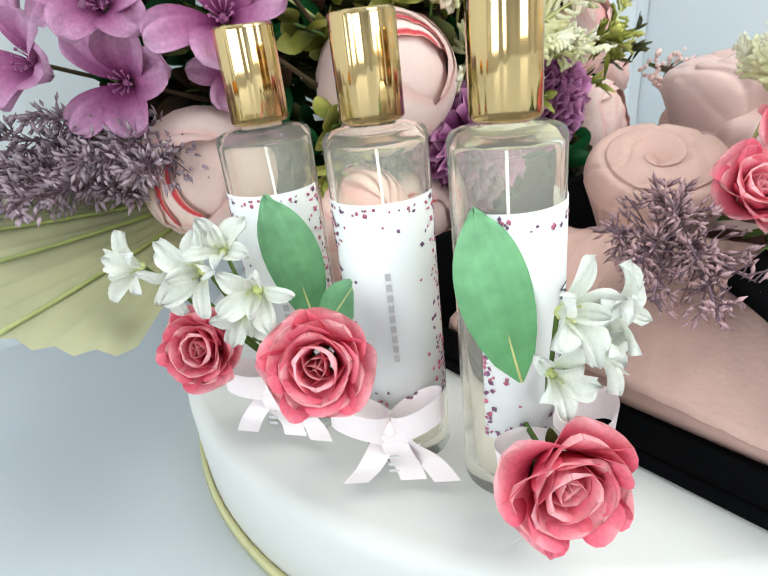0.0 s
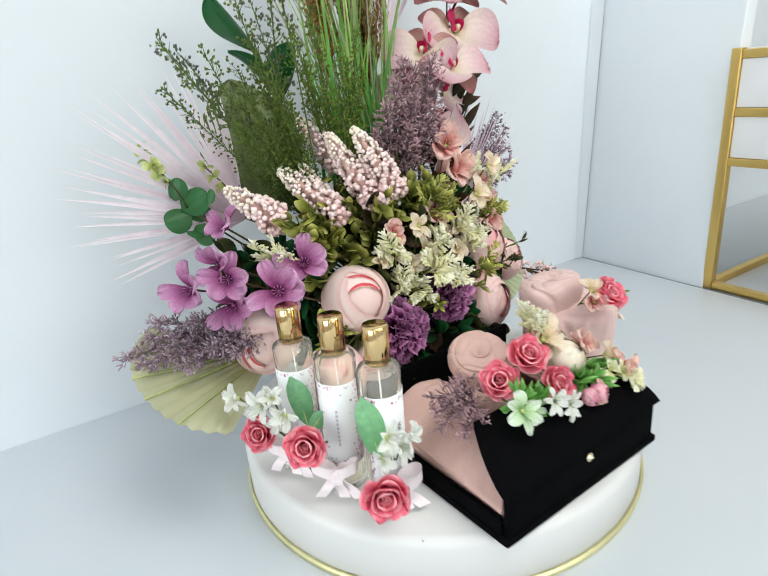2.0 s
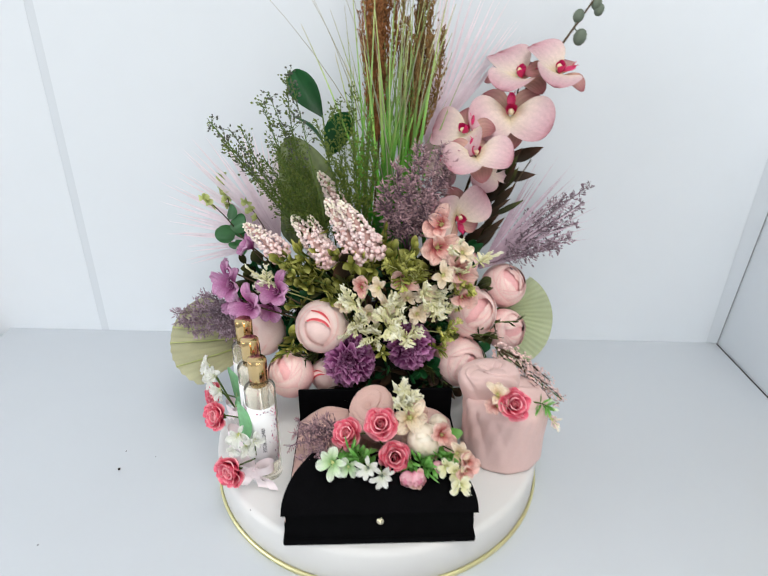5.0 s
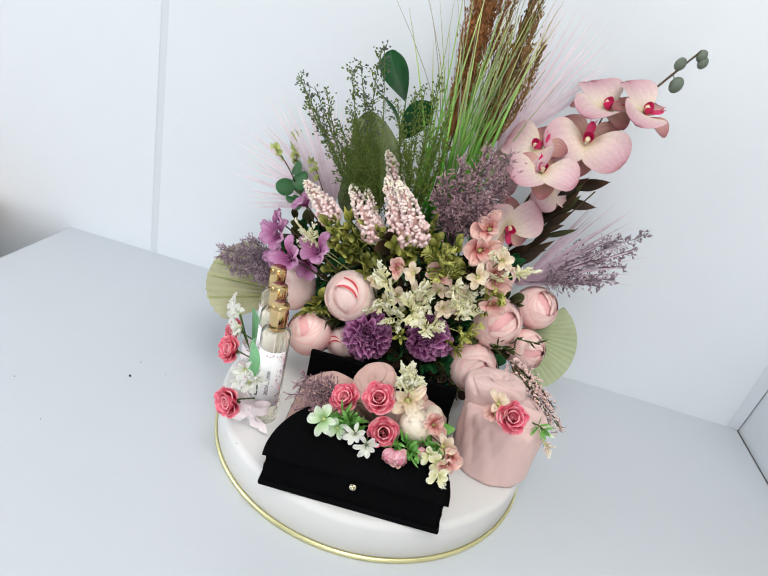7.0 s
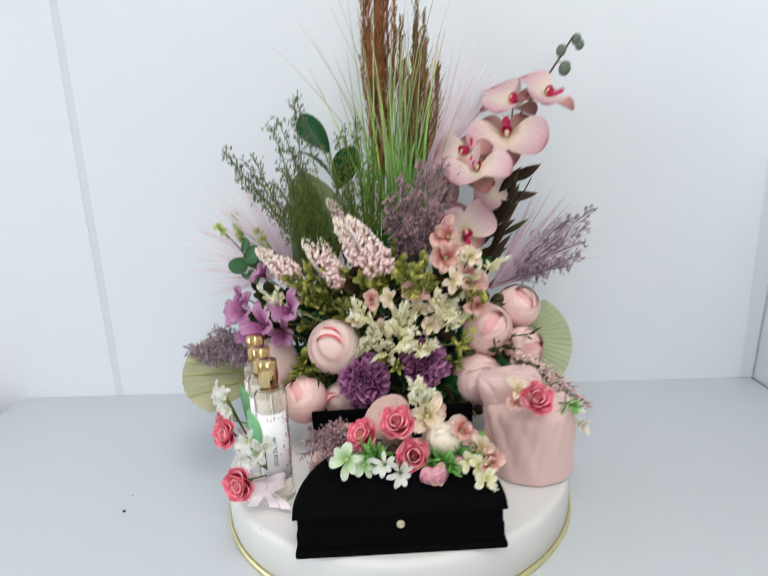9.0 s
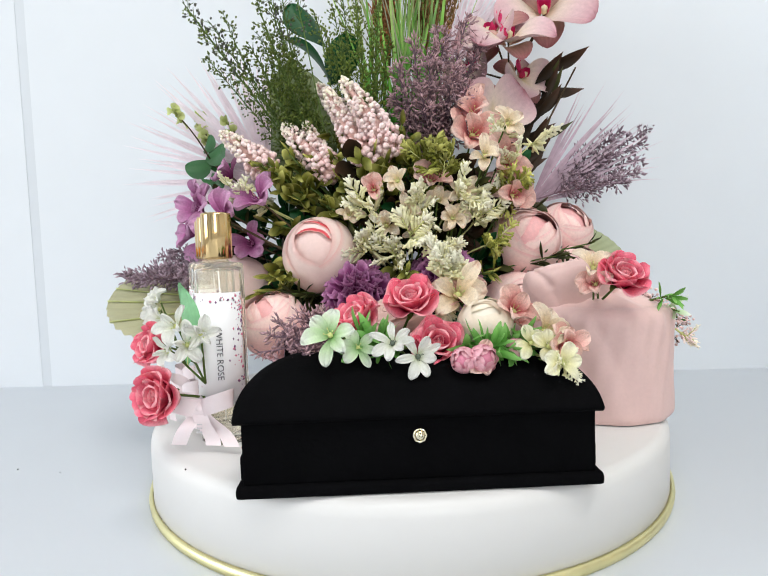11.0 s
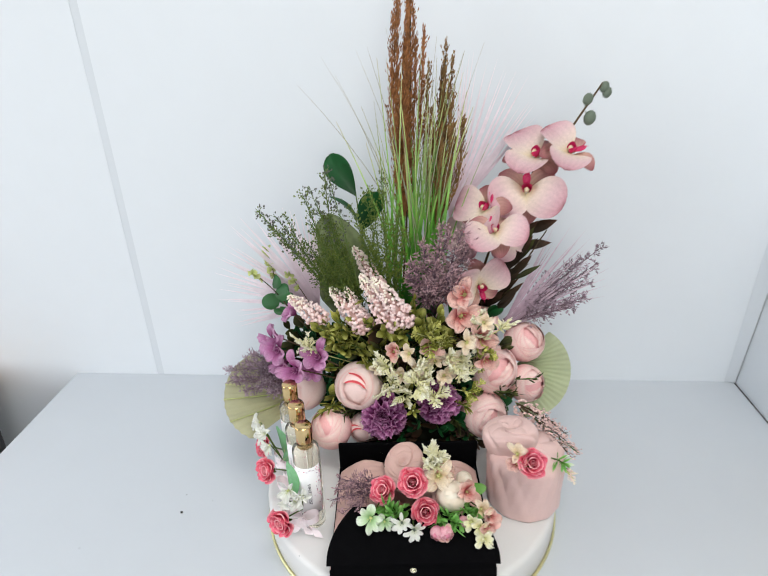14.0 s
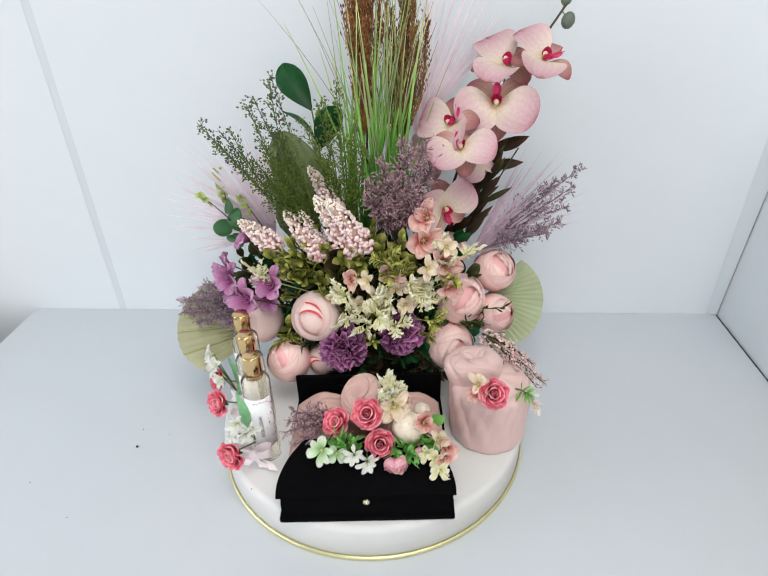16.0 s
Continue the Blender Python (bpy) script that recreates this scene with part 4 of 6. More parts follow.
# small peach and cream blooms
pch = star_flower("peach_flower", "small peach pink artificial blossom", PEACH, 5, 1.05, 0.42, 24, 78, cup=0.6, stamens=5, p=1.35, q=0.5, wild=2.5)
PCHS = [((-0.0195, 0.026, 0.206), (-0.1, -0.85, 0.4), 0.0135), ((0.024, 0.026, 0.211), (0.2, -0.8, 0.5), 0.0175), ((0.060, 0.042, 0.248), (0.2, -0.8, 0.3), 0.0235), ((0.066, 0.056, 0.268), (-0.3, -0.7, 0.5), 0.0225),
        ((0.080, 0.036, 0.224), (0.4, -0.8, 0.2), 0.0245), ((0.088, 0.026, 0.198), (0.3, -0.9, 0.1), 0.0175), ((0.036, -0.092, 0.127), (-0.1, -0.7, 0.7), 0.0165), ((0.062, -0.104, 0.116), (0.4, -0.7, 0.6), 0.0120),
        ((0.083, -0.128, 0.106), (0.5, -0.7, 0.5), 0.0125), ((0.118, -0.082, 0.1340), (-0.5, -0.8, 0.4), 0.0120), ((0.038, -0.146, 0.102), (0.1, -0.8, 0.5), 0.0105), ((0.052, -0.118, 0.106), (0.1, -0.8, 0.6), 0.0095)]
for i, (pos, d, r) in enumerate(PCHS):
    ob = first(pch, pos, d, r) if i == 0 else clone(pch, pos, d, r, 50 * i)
    tagged(ob, "peach blossom laid on the black box" if 6 <= i != 9 else "", "flower", "peach blossoms")
for ob, (pos, d, r) in zip([o for o in scene.objects if o.parent is None and o.name.startswith("peach_flower")], PCHS):
    add_stem(ob, foot(pos) if pos[1] > 0 else ((0.13, -0.05, 0.119) if pos[0] > 0.1 else (0.035, -0.085, 0.098)), sag=0.001, r=0.0008)
crm = star_flower("cream_flower", "small cream white artificial blossom", CREAM, 5, 1.1, 0.36, 30, 84, cup=0.7, stamens=5, p=1.3, q=0.55, wild=3.0)
CRMS = [((0.043, 0.018, 0.181), (0.1, -0.9, 0.3), 0.0140), ((0.006, 0.018, 0.186), (0.0, -0.9, 0.4), 0.0140), ((-0.010, 0.018, 0.178), (-0.2, -0.9, 0.3), 0.0130), ((0.030, 0.022, 0.196), (0.1, -0.8, 0.5), 0.0120),
        ((0.056, 0.026, 0.196), (0.3, -0.8, 0.4), 0.0120),
        ((-0.0001, 0.0140, 0.2113), (-0.30, -0.85, 0.35), 0.0125), ((-0.0401, 0.0180, 0.1864), (0.25, -0.85, 0.50), 0.0105), ((0.0490, 0.0220, 0.2025), (0.10, -0.85, 0.20), 0.0130), ((0.0666, 0.0140, 0.2276), (-0.10, -0.85, 0.45), 0.0145), ((0.0842, 0.0180, 0.2525), (0.35, -0.85, 0.30), 0.0135), ((0.0136, 0.0220, 0.1714), (-0.20, -0.85, 0.10), 0.0100), ((0.0401, 0.0140, 0.1813), (0.20, -0.85, 0.40), 0.0120)]
for i, (pos, d, r) in enumerate(CRMS):
    ob = first(crm, pos, d, 1.05 * r) if i == 0 else clone(crm, pos, d, 1.05 * r, 50 * i)
    tagged(ob, "", "flower", "cream blossoms")
for ob, (pos, d, r) in zip([o for o in scene.objects if o.parent is None and o.name.startswith("cream_flower")], CRMS):
    add_stem(ob, foot(pos), r=0.0008)

# orchid branch
branch = thing("orchid_branch", "dark orchid branch with green buds at its end", "orchid branch", pose(0.06, 0.10, 0.16))
g = Geo()
o0 = Vector((0.06, 0.10, 0.16))
way = [Vector(p) - o0 for p in ((0.06, 0.10, 0.16), (0.085, 0.125, 0.24), (0.110, 0.140, 0.32), (0.150, 0.150, 0.385), (0.185, 0.158, 0.428), (0.212, 0.178, 0.462), (0.234, 0.190, 0.492))]
g.tube(way, 0.0019, 0.0011, 6)
part("stem", g, STEM_BROWN, branch)
for p, r in (((0.2165, 0.183, 0.4735), 0.0062), ((0.220, 0.178, 0.4520), 0.0075), ((0.2365, 0.190, 0.4865), 0.0058), ((0.2405, 0.190, 0.4800), 0.0056)):
    g = Geo()
    c = Vector(p) - o0
    g.blob(c, r, ICO2, (0.3, 0.1, 1), 1.25)
    near = min(way, key=lambda k: (k - c).length)
    g.tube([near, near.lerp(c, 0.5), c], 0.0009, 0.0008, 4)
    part("bud", g, BUD_GREEN, branch, "closed grey-green bud")
orc = orchid()


def facing(pos, d, up, r):
    """A pose at pos whose z axis points along d and whose y axis leans towards up."""
    z = Vector(d).normalized()
    x = Vector(up).cross(z).normalized()
    y = z.cross(x)
    m = Matrix(((*x, 0), (*y, 0), (*z, 0), (0, 0, 0, 1))).transposed()
    return Matrix.Translation(pos) @ m @ Matrix.Scale(r, 4)


ORCS = [((0.1410, 0.128, 0.375), (-0.10, -0.80, 0.55), (0.02, 0, -1), 0.0450), ((0.1925, 0.146, 0.4170), (0.12, -0.48, 0.87), (-0.92, 0, -0.36), 0.0400), ((0.1530, 0.152, 0.4110), (-0.12, -0.42, 0.90), (-0.85, 0, 0.10), 0.0420),
        ((0.0930, 0.118, 0.3560), (-0.62, -0.55, 0.60), (-0.45, 0, -0.9), 0.0390), ((0.1000, 0.086, 0.3380), (0.00, -0.62, 0.76), (0.12, 0, -1), 0.0370), ((0.0840, 0.079, 0.2690), (0.45, -0.80, 0.10), (-0.24, 0, 0.97), 0.0380),
        ((0.1180, 0.125, 0.3180), (0.45, -0.75, 0.35), (0.3, 0, -1), 0.0330), ((0.0740, 0.118, 0.3240), (-0.80, -0.50, 0.30), (-0.3, 0, -1), 0.0340)]
for i, (pos, d, up, r) in enumerate(ORCS):
    if i == 0:
        ob = orc
        ob.matrix_basis = facing(pos, d, up, r)
    else:
        ob = copy_thing(orc, facing(pos, d, up, r / orc.scale[0]))
    tagged(ob, "", "orchid", "orchid blooms on the branch")
for ob, (pos, d, up, r) in zip([o for o in scene.objects if o.parent is None and o.name.startswith("orchid_flower")], ORCS):
    near = min(way, key=lambda k: (k + o0 - Vector(pos)).length) + o0
    add_stem(ob, near, STEM_BROWN, 0.001, sag=0.0)

# pink berry spikes
berry_spike((-0.036, 0.074, 0.262), (-0.0714, 0.1007, 0.3123), 0.0125, 220, 3)
berry_spike((-0.019, 0.042, 0.2290), (-0.0591, 0.0538, 0.2958), 0.0145, 285, 4)
berry_spike((-0.002, 0.0424, 0.2360), (-0.0437, 0.0380, 0.2985), 0.0145, 285, 5)
berry_spike((-0.0548, 0.050, 0.222), (-0.0999, 0.0713, 0.2707), 0.0145, 260, 6)
berry_spike((-0.050, 0.052, 0.222), (-0.0800, 0.0680, 0.2720), 0.0090, 160, 7)
berry_spike((-0.108, 0.056, 0.226), (-0.1506, 0.0590, 0.2639), 0.0140, 205, 8)
berry_spike((0.130, 0.016, 0.140), (0.198, -0.028, 0.103), 0.0115, 200, 9, ROSE_BERRIES, 0.0019, "rose pink berry spray drooping beside the scarf roll")
bead_spray("berry_spray", "pale rose berry twigs drooping beside the scarf roll", "flower spray", (0.130, 0.016, 0.140), [(0.200, -0.026, 0.102), (0.188, -0.008, 0.114), (0.190, -0.034, 0.100), (0.176, -0.004, 0.124), (0.184, -0.046, 0.092)], 42, 0.0011, BERRY_ROSE, STEM_BROWN, 0.9, 0.013, shape=ICO1, stretch=1.2, seed=19, from_u=0.3)

# seeded green sprays, mauve statice and lilac sprays
bead_spray("seeded_spray", "fine green seeded spray at the back of the bouquet", "foliage spray", (-0.055, 0.085, 0.20), [(-0.176, 0.066, 0.370), (-0.092, 0.050, 0.418), (-0.172, 0.100, 0.340), (-0.120, 0.055, 0.395), (-0.118, 0.080, 0.350), (-0.122, 0.060, 0.335), (-0.100, 0.095, 0.350), (-0.108, 0.105, 0.320), (-0.105, 0.045, 0.345), (-0.118, 0.085, 0.305), (-0.105, 0.070, 0.370), (-0.09, 0.085, 0.34), (-0.100, 0.065, 0.325), (-0.110, 0.06, 0.31), (-0.088, 0.055, 0.32), (-0.145, 0.068, 0.362)], 95, 0.00115, SEED_GREEN, STEM, 0.6, 0.018, stretch=1.4, seed=11, shape=OCTA)
bead_spray("seeded_spray", "fine dark seeded tips of the green spray", "foliage spray", (-0.055, 0.085, 0.20), [(-0.178, 0.064, 0.374), (-0.090, 0.049, 0.424), (-0.160, 0.075, 0.362), (-0.112, 0.052, 0.404)], 36, 0.0012, SEED_DARK, STEM, 0.7, 0.018, stretch=1.5, seed=12, from_u=0.6)
bead_spray("seeded_spray", "fine green seeded spray between the grasses", "foliage spray", (-0.025, 0.085, 0.21), [(-0.045, 0.090, 0.390), (-0.030, 0.070, 0.360), (-0.060, 0.080, 0.350), (-0.012, 0.070, 0.375), (-0.055, 0.105, 0.380), (-0.005, 0.080, 0.340), (-0.035, 0.11, 0.40), (-0.045, 0.075, 0.33), (-0.02, 0.08, 0.35), (-0.07, 0.085, 0.37)], 90, 0.00115, SEED_GREEN, STEM, 0.6, 0.018, stretch=1.4, seed=13)
bead_spray("statice_spray", "dusty mauve artificial statice in the middle of the bouquet", "flower spray", (0.030, 0.085, 0.225), [(0.062, 0.060, 0.352), (0.030, 0.050, 0.318), (0.002, 0.055, 0.310), (0.050, 0.045, 0.305), (0.075, 0.070, 0.330), (0.015, 0.060, 0.330), (0.045, 0.070, 0.340), (0.020, 0.045, 0.290), (0.060, 0.055, 0.290), (0.038, 0.075, 0.350), (-0.002, 0.065, 0.290), (0.074, 0.085, 0.345)], 115, 0.00085, LIMONIUM, STEM_MAUVE, 1.0, 0.022, stretch=4.0, seed=14, from_u=0.3)
bead_spray("statice_spray", "grey-lilac artificial statice over the pleated leaf", "flower spray", (-0.120, 0.070, 0.140), [(-0.250, 0.075, 0.141), (-0.235, 0.045, 0.146), (-0.220, 0.090, 0.160), (-0.215, 0.030, 0.142), (-0.195, 0.060, 0.165), (-0.240, 0.060, 0.140), (-0.190, 0.030, 0.150), (-0.205, 0.075, 0.145), (-0.18, 0.04, 0.135), (-0.228, 0.085, 0.150), (-0.175, 0.02, 0.145)], 115, 0.0009, LIMONIUM_L, STEM_MAUVE, 0.85, 0.018, stretch=3.0, seed=15, from_u=0.3)
bead_spray("lilac_spray", "thin lilac artificial spray reaching to the side", "flower spray", (0.110, 0.105, 0.195), [(0.264, 0.190, 0.278), (0.232, 0.135, 0.226), (0.250, 0.165, 0.262), (0.240, 0.150, 0.240), (0.225, 0.160, 0.268), (0.215, 0.125, 0.215), (0.21, 0.14, 0.245)], 85, 0.0011, LIMONIUM_L, STEM_MAUVE, 0.75, 0.022, seed=16, from_u=0.35)
bead_spray("statice_spray", "small dusty mauve statice bunch on the pink scarf", "flower spray", (-0.034, -0.092, 0.106), [(-0.082, -0.112, 0.104), (-0.075, -0.095, 0.118), (-0.070, -0.125, 0.098), (-0.060, -0.105, 0.122), (-0.055, -0.128, 0.104), (-0.050, -0.095, 0.124), (-0.078, -0.105, 0.112), (-0.065, -0.115, 0.112)], 38, 0.0007, LIMONIUM, STEM_MAUVE, 1.0, 0.017, stretch=3.6, seed=17, from_u=0.3)

# lace flowers
LACES = [((0.023, 0.022, 0.236), 0.017), ((-0.027, 0.008, 0.164), 0.015), ((0.007, 0.004, 0.172), 0.017), ((0.050, 0.014, 0.204), 0.016), ((-0.026, 0.012, 0.194), 0.016), ((0.073, 0.004, 0.163), 0.013), ((0.089, 0.030, 0.253), 0.013), ((0.104, 0.024, 0.238), 0.015),
         ((-0.124, 0.026, 0.206), 0.013), ((-0.138, 0.036, 0.214), 0.012), ((0.095, 0.022, 0.211), 0.014), ((0.030, 0.002, 0.158), 0.014), ((0.016, 0.010, 0.196), 0.015), ((-0.006, 0.010, 0.156), 0.014), ((0.062, 0.014, 0.184), 0.014), ((0.038, 0.016, 0.222), 0.014)]
for i, (p, s) in enumerate(LACES):
    b = Vector((0.01, 0.07, 0.13))
    lace(tuple(Vector(p).lerp(b, 0.55)), p, s * 1.55, 40 + i, mat=LACE if i % 5 else LIME, lobes=4, twigs=6)
lace((0.028, -0.084, 0.112), (0.026, -0.094, 0.146), 0.024, 70, "cream-yellow lace floret on the black box", LACE, 8, 8)
lace((0.060, -0.110, 0.100), (0.078, -0.150, 0.102), 0.012, 71, "cream-yellow lace floret hanging over the black box")

# leaf sprigs that fill the bouquet
LEAVES = [(0.004, 0.046, 0.262), (0.012, 0.036, 0.245), (-0.043, 0.030, 0.214), (-0.075, 0.030, 0.214), (-0.098, 0.033, 0.224), (-0.057, 0.022, 0.196), (-0.112, 0.036, 0.232), (-0.016, 0.034, 0.226), (-0.089, 0.040, 0.240), (-0.080, 0.020, 0.166), (-0.100, 0.014, 0.146),
          (-0.003, 0.010, 0.143), (0.056, 0.034, 0.225), (-0.107, 0.022, 0.185), (0.000, 0.045, 0.240), (-0.030, 0.030, 0.235), (0.035, 0.045, 0.245)]
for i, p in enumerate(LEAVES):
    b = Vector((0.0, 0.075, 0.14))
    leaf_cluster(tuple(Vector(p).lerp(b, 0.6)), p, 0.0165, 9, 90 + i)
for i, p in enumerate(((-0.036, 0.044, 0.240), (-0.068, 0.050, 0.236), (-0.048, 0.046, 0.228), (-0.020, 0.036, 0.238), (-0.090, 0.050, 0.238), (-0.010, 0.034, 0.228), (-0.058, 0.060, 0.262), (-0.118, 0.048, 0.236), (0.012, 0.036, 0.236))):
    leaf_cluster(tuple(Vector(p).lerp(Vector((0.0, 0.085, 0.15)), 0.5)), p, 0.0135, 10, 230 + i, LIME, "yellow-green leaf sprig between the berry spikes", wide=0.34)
# inner sprigs: shade between the blooms is put into their leaf colour
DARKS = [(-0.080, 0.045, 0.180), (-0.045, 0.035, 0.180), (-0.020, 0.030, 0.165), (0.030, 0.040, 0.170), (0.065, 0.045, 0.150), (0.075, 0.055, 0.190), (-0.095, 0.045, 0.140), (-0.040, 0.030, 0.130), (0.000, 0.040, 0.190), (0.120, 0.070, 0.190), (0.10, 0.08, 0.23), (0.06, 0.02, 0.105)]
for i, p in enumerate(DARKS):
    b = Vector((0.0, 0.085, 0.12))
    leaf_cluster(tuple(Vector(p).lerp(b, 0.6)), p, 0.026, 8, 120 + i, OLIVE if i % 2 else DEEP, "green leaf sprig inside the bouquet, shade put into its dark tone", wide=0.26)

# dense foliage packed behind the blooms, its dark tones carry the gaps' shade
r3 = random.Random(55)
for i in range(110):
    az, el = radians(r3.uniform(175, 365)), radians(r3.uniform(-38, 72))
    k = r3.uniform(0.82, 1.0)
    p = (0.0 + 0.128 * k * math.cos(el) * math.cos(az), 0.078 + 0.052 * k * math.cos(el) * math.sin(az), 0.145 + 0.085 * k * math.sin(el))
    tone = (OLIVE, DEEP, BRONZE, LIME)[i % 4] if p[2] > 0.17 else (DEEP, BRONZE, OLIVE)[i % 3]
    leaf_cluster(tuple(Vector(p).lerp(Vector((0.0, 0.09, 0.13)), 0.55)), p, r3.uniform(0.018, 0.028), 8, 300 + i, tone, "leaf sprig packed inside the bouquet, dark tone standing for shade", wide=r3.uniform(0.2, 0.32))
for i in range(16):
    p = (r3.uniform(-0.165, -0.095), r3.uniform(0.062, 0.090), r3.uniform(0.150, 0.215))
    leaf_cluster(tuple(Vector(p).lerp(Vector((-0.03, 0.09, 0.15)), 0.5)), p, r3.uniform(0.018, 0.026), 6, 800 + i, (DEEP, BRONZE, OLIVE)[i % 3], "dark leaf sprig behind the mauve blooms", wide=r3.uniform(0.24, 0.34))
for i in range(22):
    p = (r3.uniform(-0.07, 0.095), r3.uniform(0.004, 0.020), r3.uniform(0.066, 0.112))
    leaf_cluster(tuple(Vector(p).lerp(Vector((0.01, 0.07, 0.10)), 0.5)), p, r3.uniform(0.018, 0.026), 6, 700 + i, (DEEP, BRONZE)[i % 2], "leaf sprig low at the front of the bouquet, dark tone standing for shade", wide=r3.uniform(0.24, 0.34))
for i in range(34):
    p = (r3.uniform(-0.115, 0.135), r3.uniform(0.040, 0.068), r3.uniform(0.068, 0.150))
    leaf_cluster(tuple(Vector(p).lerp(Vector((0.01, 0.09, 0.11)), 0.55)), p, r3.uniform(0.020, 0.030), 7, 600 + i, (DEEP, BRONZE, OLIVE)[i % 3], "leaf sprig packed low in the bouquet, dark tone standing for shade", wide=r3.uniform(0.24, 0.34))
for i in range(14):
    p = (r3.uniform(-0.05, 0.09), r3.uniform(0.026, 0.040), r3.uniform(0.165, 0.235))
    leaf_cluster(tuple(Vector(p).lerp(Vector((0.0, 0.085, 0.13)), 0.5)), p, r3.uniform(0.016, 0.026), 5, 500 + i, (BRONZE, OLIVE)[i % 2], "dull brown-green leaf sprig between the blossoms", wide=0.34)
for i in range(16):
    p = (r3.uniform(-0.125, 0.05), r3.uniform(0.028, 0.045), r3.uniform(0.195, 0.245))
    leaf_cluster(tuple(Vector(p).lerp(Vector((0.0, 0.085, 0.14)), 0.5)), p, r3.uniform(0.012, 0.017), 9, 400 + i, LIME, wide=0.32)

# pleated pale green palm leaves, left and right
pleated_leaf("pleated_palm_leaf", (-0.124, 0.067, 0.121), (-0.95, -0.18, -0.04), (-0.10, -0.43, 0.90), 0.1245, 37, 14, "pale olive pleated palm leaf low in the bouquet", 0.0018, PALM_TAN, (3.5 / 14, 6.5 / 14, 8.5 / 14))
pleated_leaf("pleated_palm_leaf", (0.140, 0.100, 0.138), (0.86, 0.10, -0.42), (0.1, -0.85, 0.5), 0.080, 62, 22, "pale green pleated palm leaf behind the peonies", 0.0016)

# pink feathery palm leaves
palm_fan((-0.122, 0.108, 0.226), (-0.78, 0.11, 0.60), (-0.25, -0.9, 0.3), 104, 36, 0.158, 21, "pale pink feathery palm leaf spreading to the side", 0.0019)
palm_fan((0.050, 0.162, 0.330), (0.28, 0.26, 0.95), (0.0, -0.95, 0.2), 50, 26, 0.215, 22, "pale pink feathery palm leaf behind the reeds", 0.0016, droop=0.05)
palm_fan((0.118, 0.102, 0.196), (0.85, 0.40, 0.62), (0.3, -0.85, 0.4), 46, 22, 0.180, 23, "grey-mauve feathery palm leaf beside the lilac spray", 0.0012, droop=0.3, mat=PALM_MAUVE)

# reeds and grasses
reeds = thing("reed_grass", "tall green reed grass with brown plumes", "grass", pose(0.0, 0.105, 0.18))
rr = random.Random(31)
for k in range(96):
    tip = Vector((rr.gauss(0.014, 0.034), rr.gauss(0.055, 0.030), rr.uniform(0.20, 0.37)))
    if k < 9:
        tip = Vector(((-0.108, -0.140, -0.062, -0.050, 0.084, 0.06, -0.09, -0.03, 0.03)[k], 0.055 + rr.uniform(-0.02, 0.03), (0.348, 0.318, 0.357, 0.36, 0.362, 0.35, 0.33, 0.38, 0.37)[k]))
    s = Vector((rr.gauss(0.008, 0.020), rr.gauss(0.0, 0.012), 0.0))
    L = tip - s
    side = L.cross(Vector((rr.uniform(-1, 1), -1, 0))).normalized()
    w = rr.uniform(0.0009, 0.0024) if k > 8 else 0.0008
    bow = Vector((tip.x, tip.y, 0)) * (0.25 if k > 8 else 0.6)
    q = Geo()

    def fn(u, v):
        p = s + L * u - bow * (4 * u * (1 - u)) * 0.5
        wd = w * (1 - 0.85 * u ** 2)
        return tuple(p + side * ((2 * v - 1) * wd) + Vector((0, -abs(2 * v - 1) * wd * 0.4, 0)))

    q.grid(fn, 10, 2)
    part("blade", q, GRASS if k > 8 else GRASS_DRY, reeds)


def plume(base, top, width, n, mat, seed, label):
    r2 = random.Random(seed)
    ob = thing("reed_plume", label, "reed plume", Matrix.Translation(base), "reed plumes")
    t = Vector(top) - Vector(base)
    st, hd = Geo(), Geo()
    st.tube(bend((0, 0, 0), t * 0.97, 0.004, 8, (1, 0, 0)), 0.0017, 0.0007, 5)
    tips = [(Vector((r2.gauss(0, 0.5), r2.gauss(0, 0.4), 0)) * width, r2.uniform(0.62, 0.99)) for _ in range(14)] + [(Vector((0, 0, 0)), 1.0)]
    for k in range(n):
        off, top_u = tips[k % len(tips)]
        v = (k + r2.random()) / n
        u = 0.34 + (top_u - 0.34) * v
        p = t * u + off * min(1, 2.2 * v)
        a = r2.uniform(0, 6.283)
        d = (Vector((math.cos(a), math.sin(a), 0)) * r2.uniform(0.05, 0.42) + t.normalized()).normalized()
        ln = width * r2.uniform(0.5, 1.25) * (1.15 - 0.75 * v)
        e = p + d * ln
        hd.tube([p, e], 0.0003, 0.00025, 3, cap=False)
        for j in range(4):
            c = p.lerp(e, 0.3 + 0.7 * j / 3) + Vector((r2.gauss(0, 1), r2.gauss(0, 1), r2.gauss(0, 1))) * 0.0010
            hd.blob(c, r2.uniform(0.0006, 0.0011), OCTA, d, 2.8)
    part("stem", st, STEM_BROWN, ob)
    tagged(part("plume", hd, mat, ob), kind="stuff")


plume((-0.014, 0.110, 0.20), (0.000, 0.185, 0.603), 0.030, 1500, PLUME, 33, "tall brown reed plume")
plume((0.024, 0.110, 0.20), (0.042, 0.180, 0.538), 0.030, 1200, PLUME_D, 34, "darker brown reed plume")

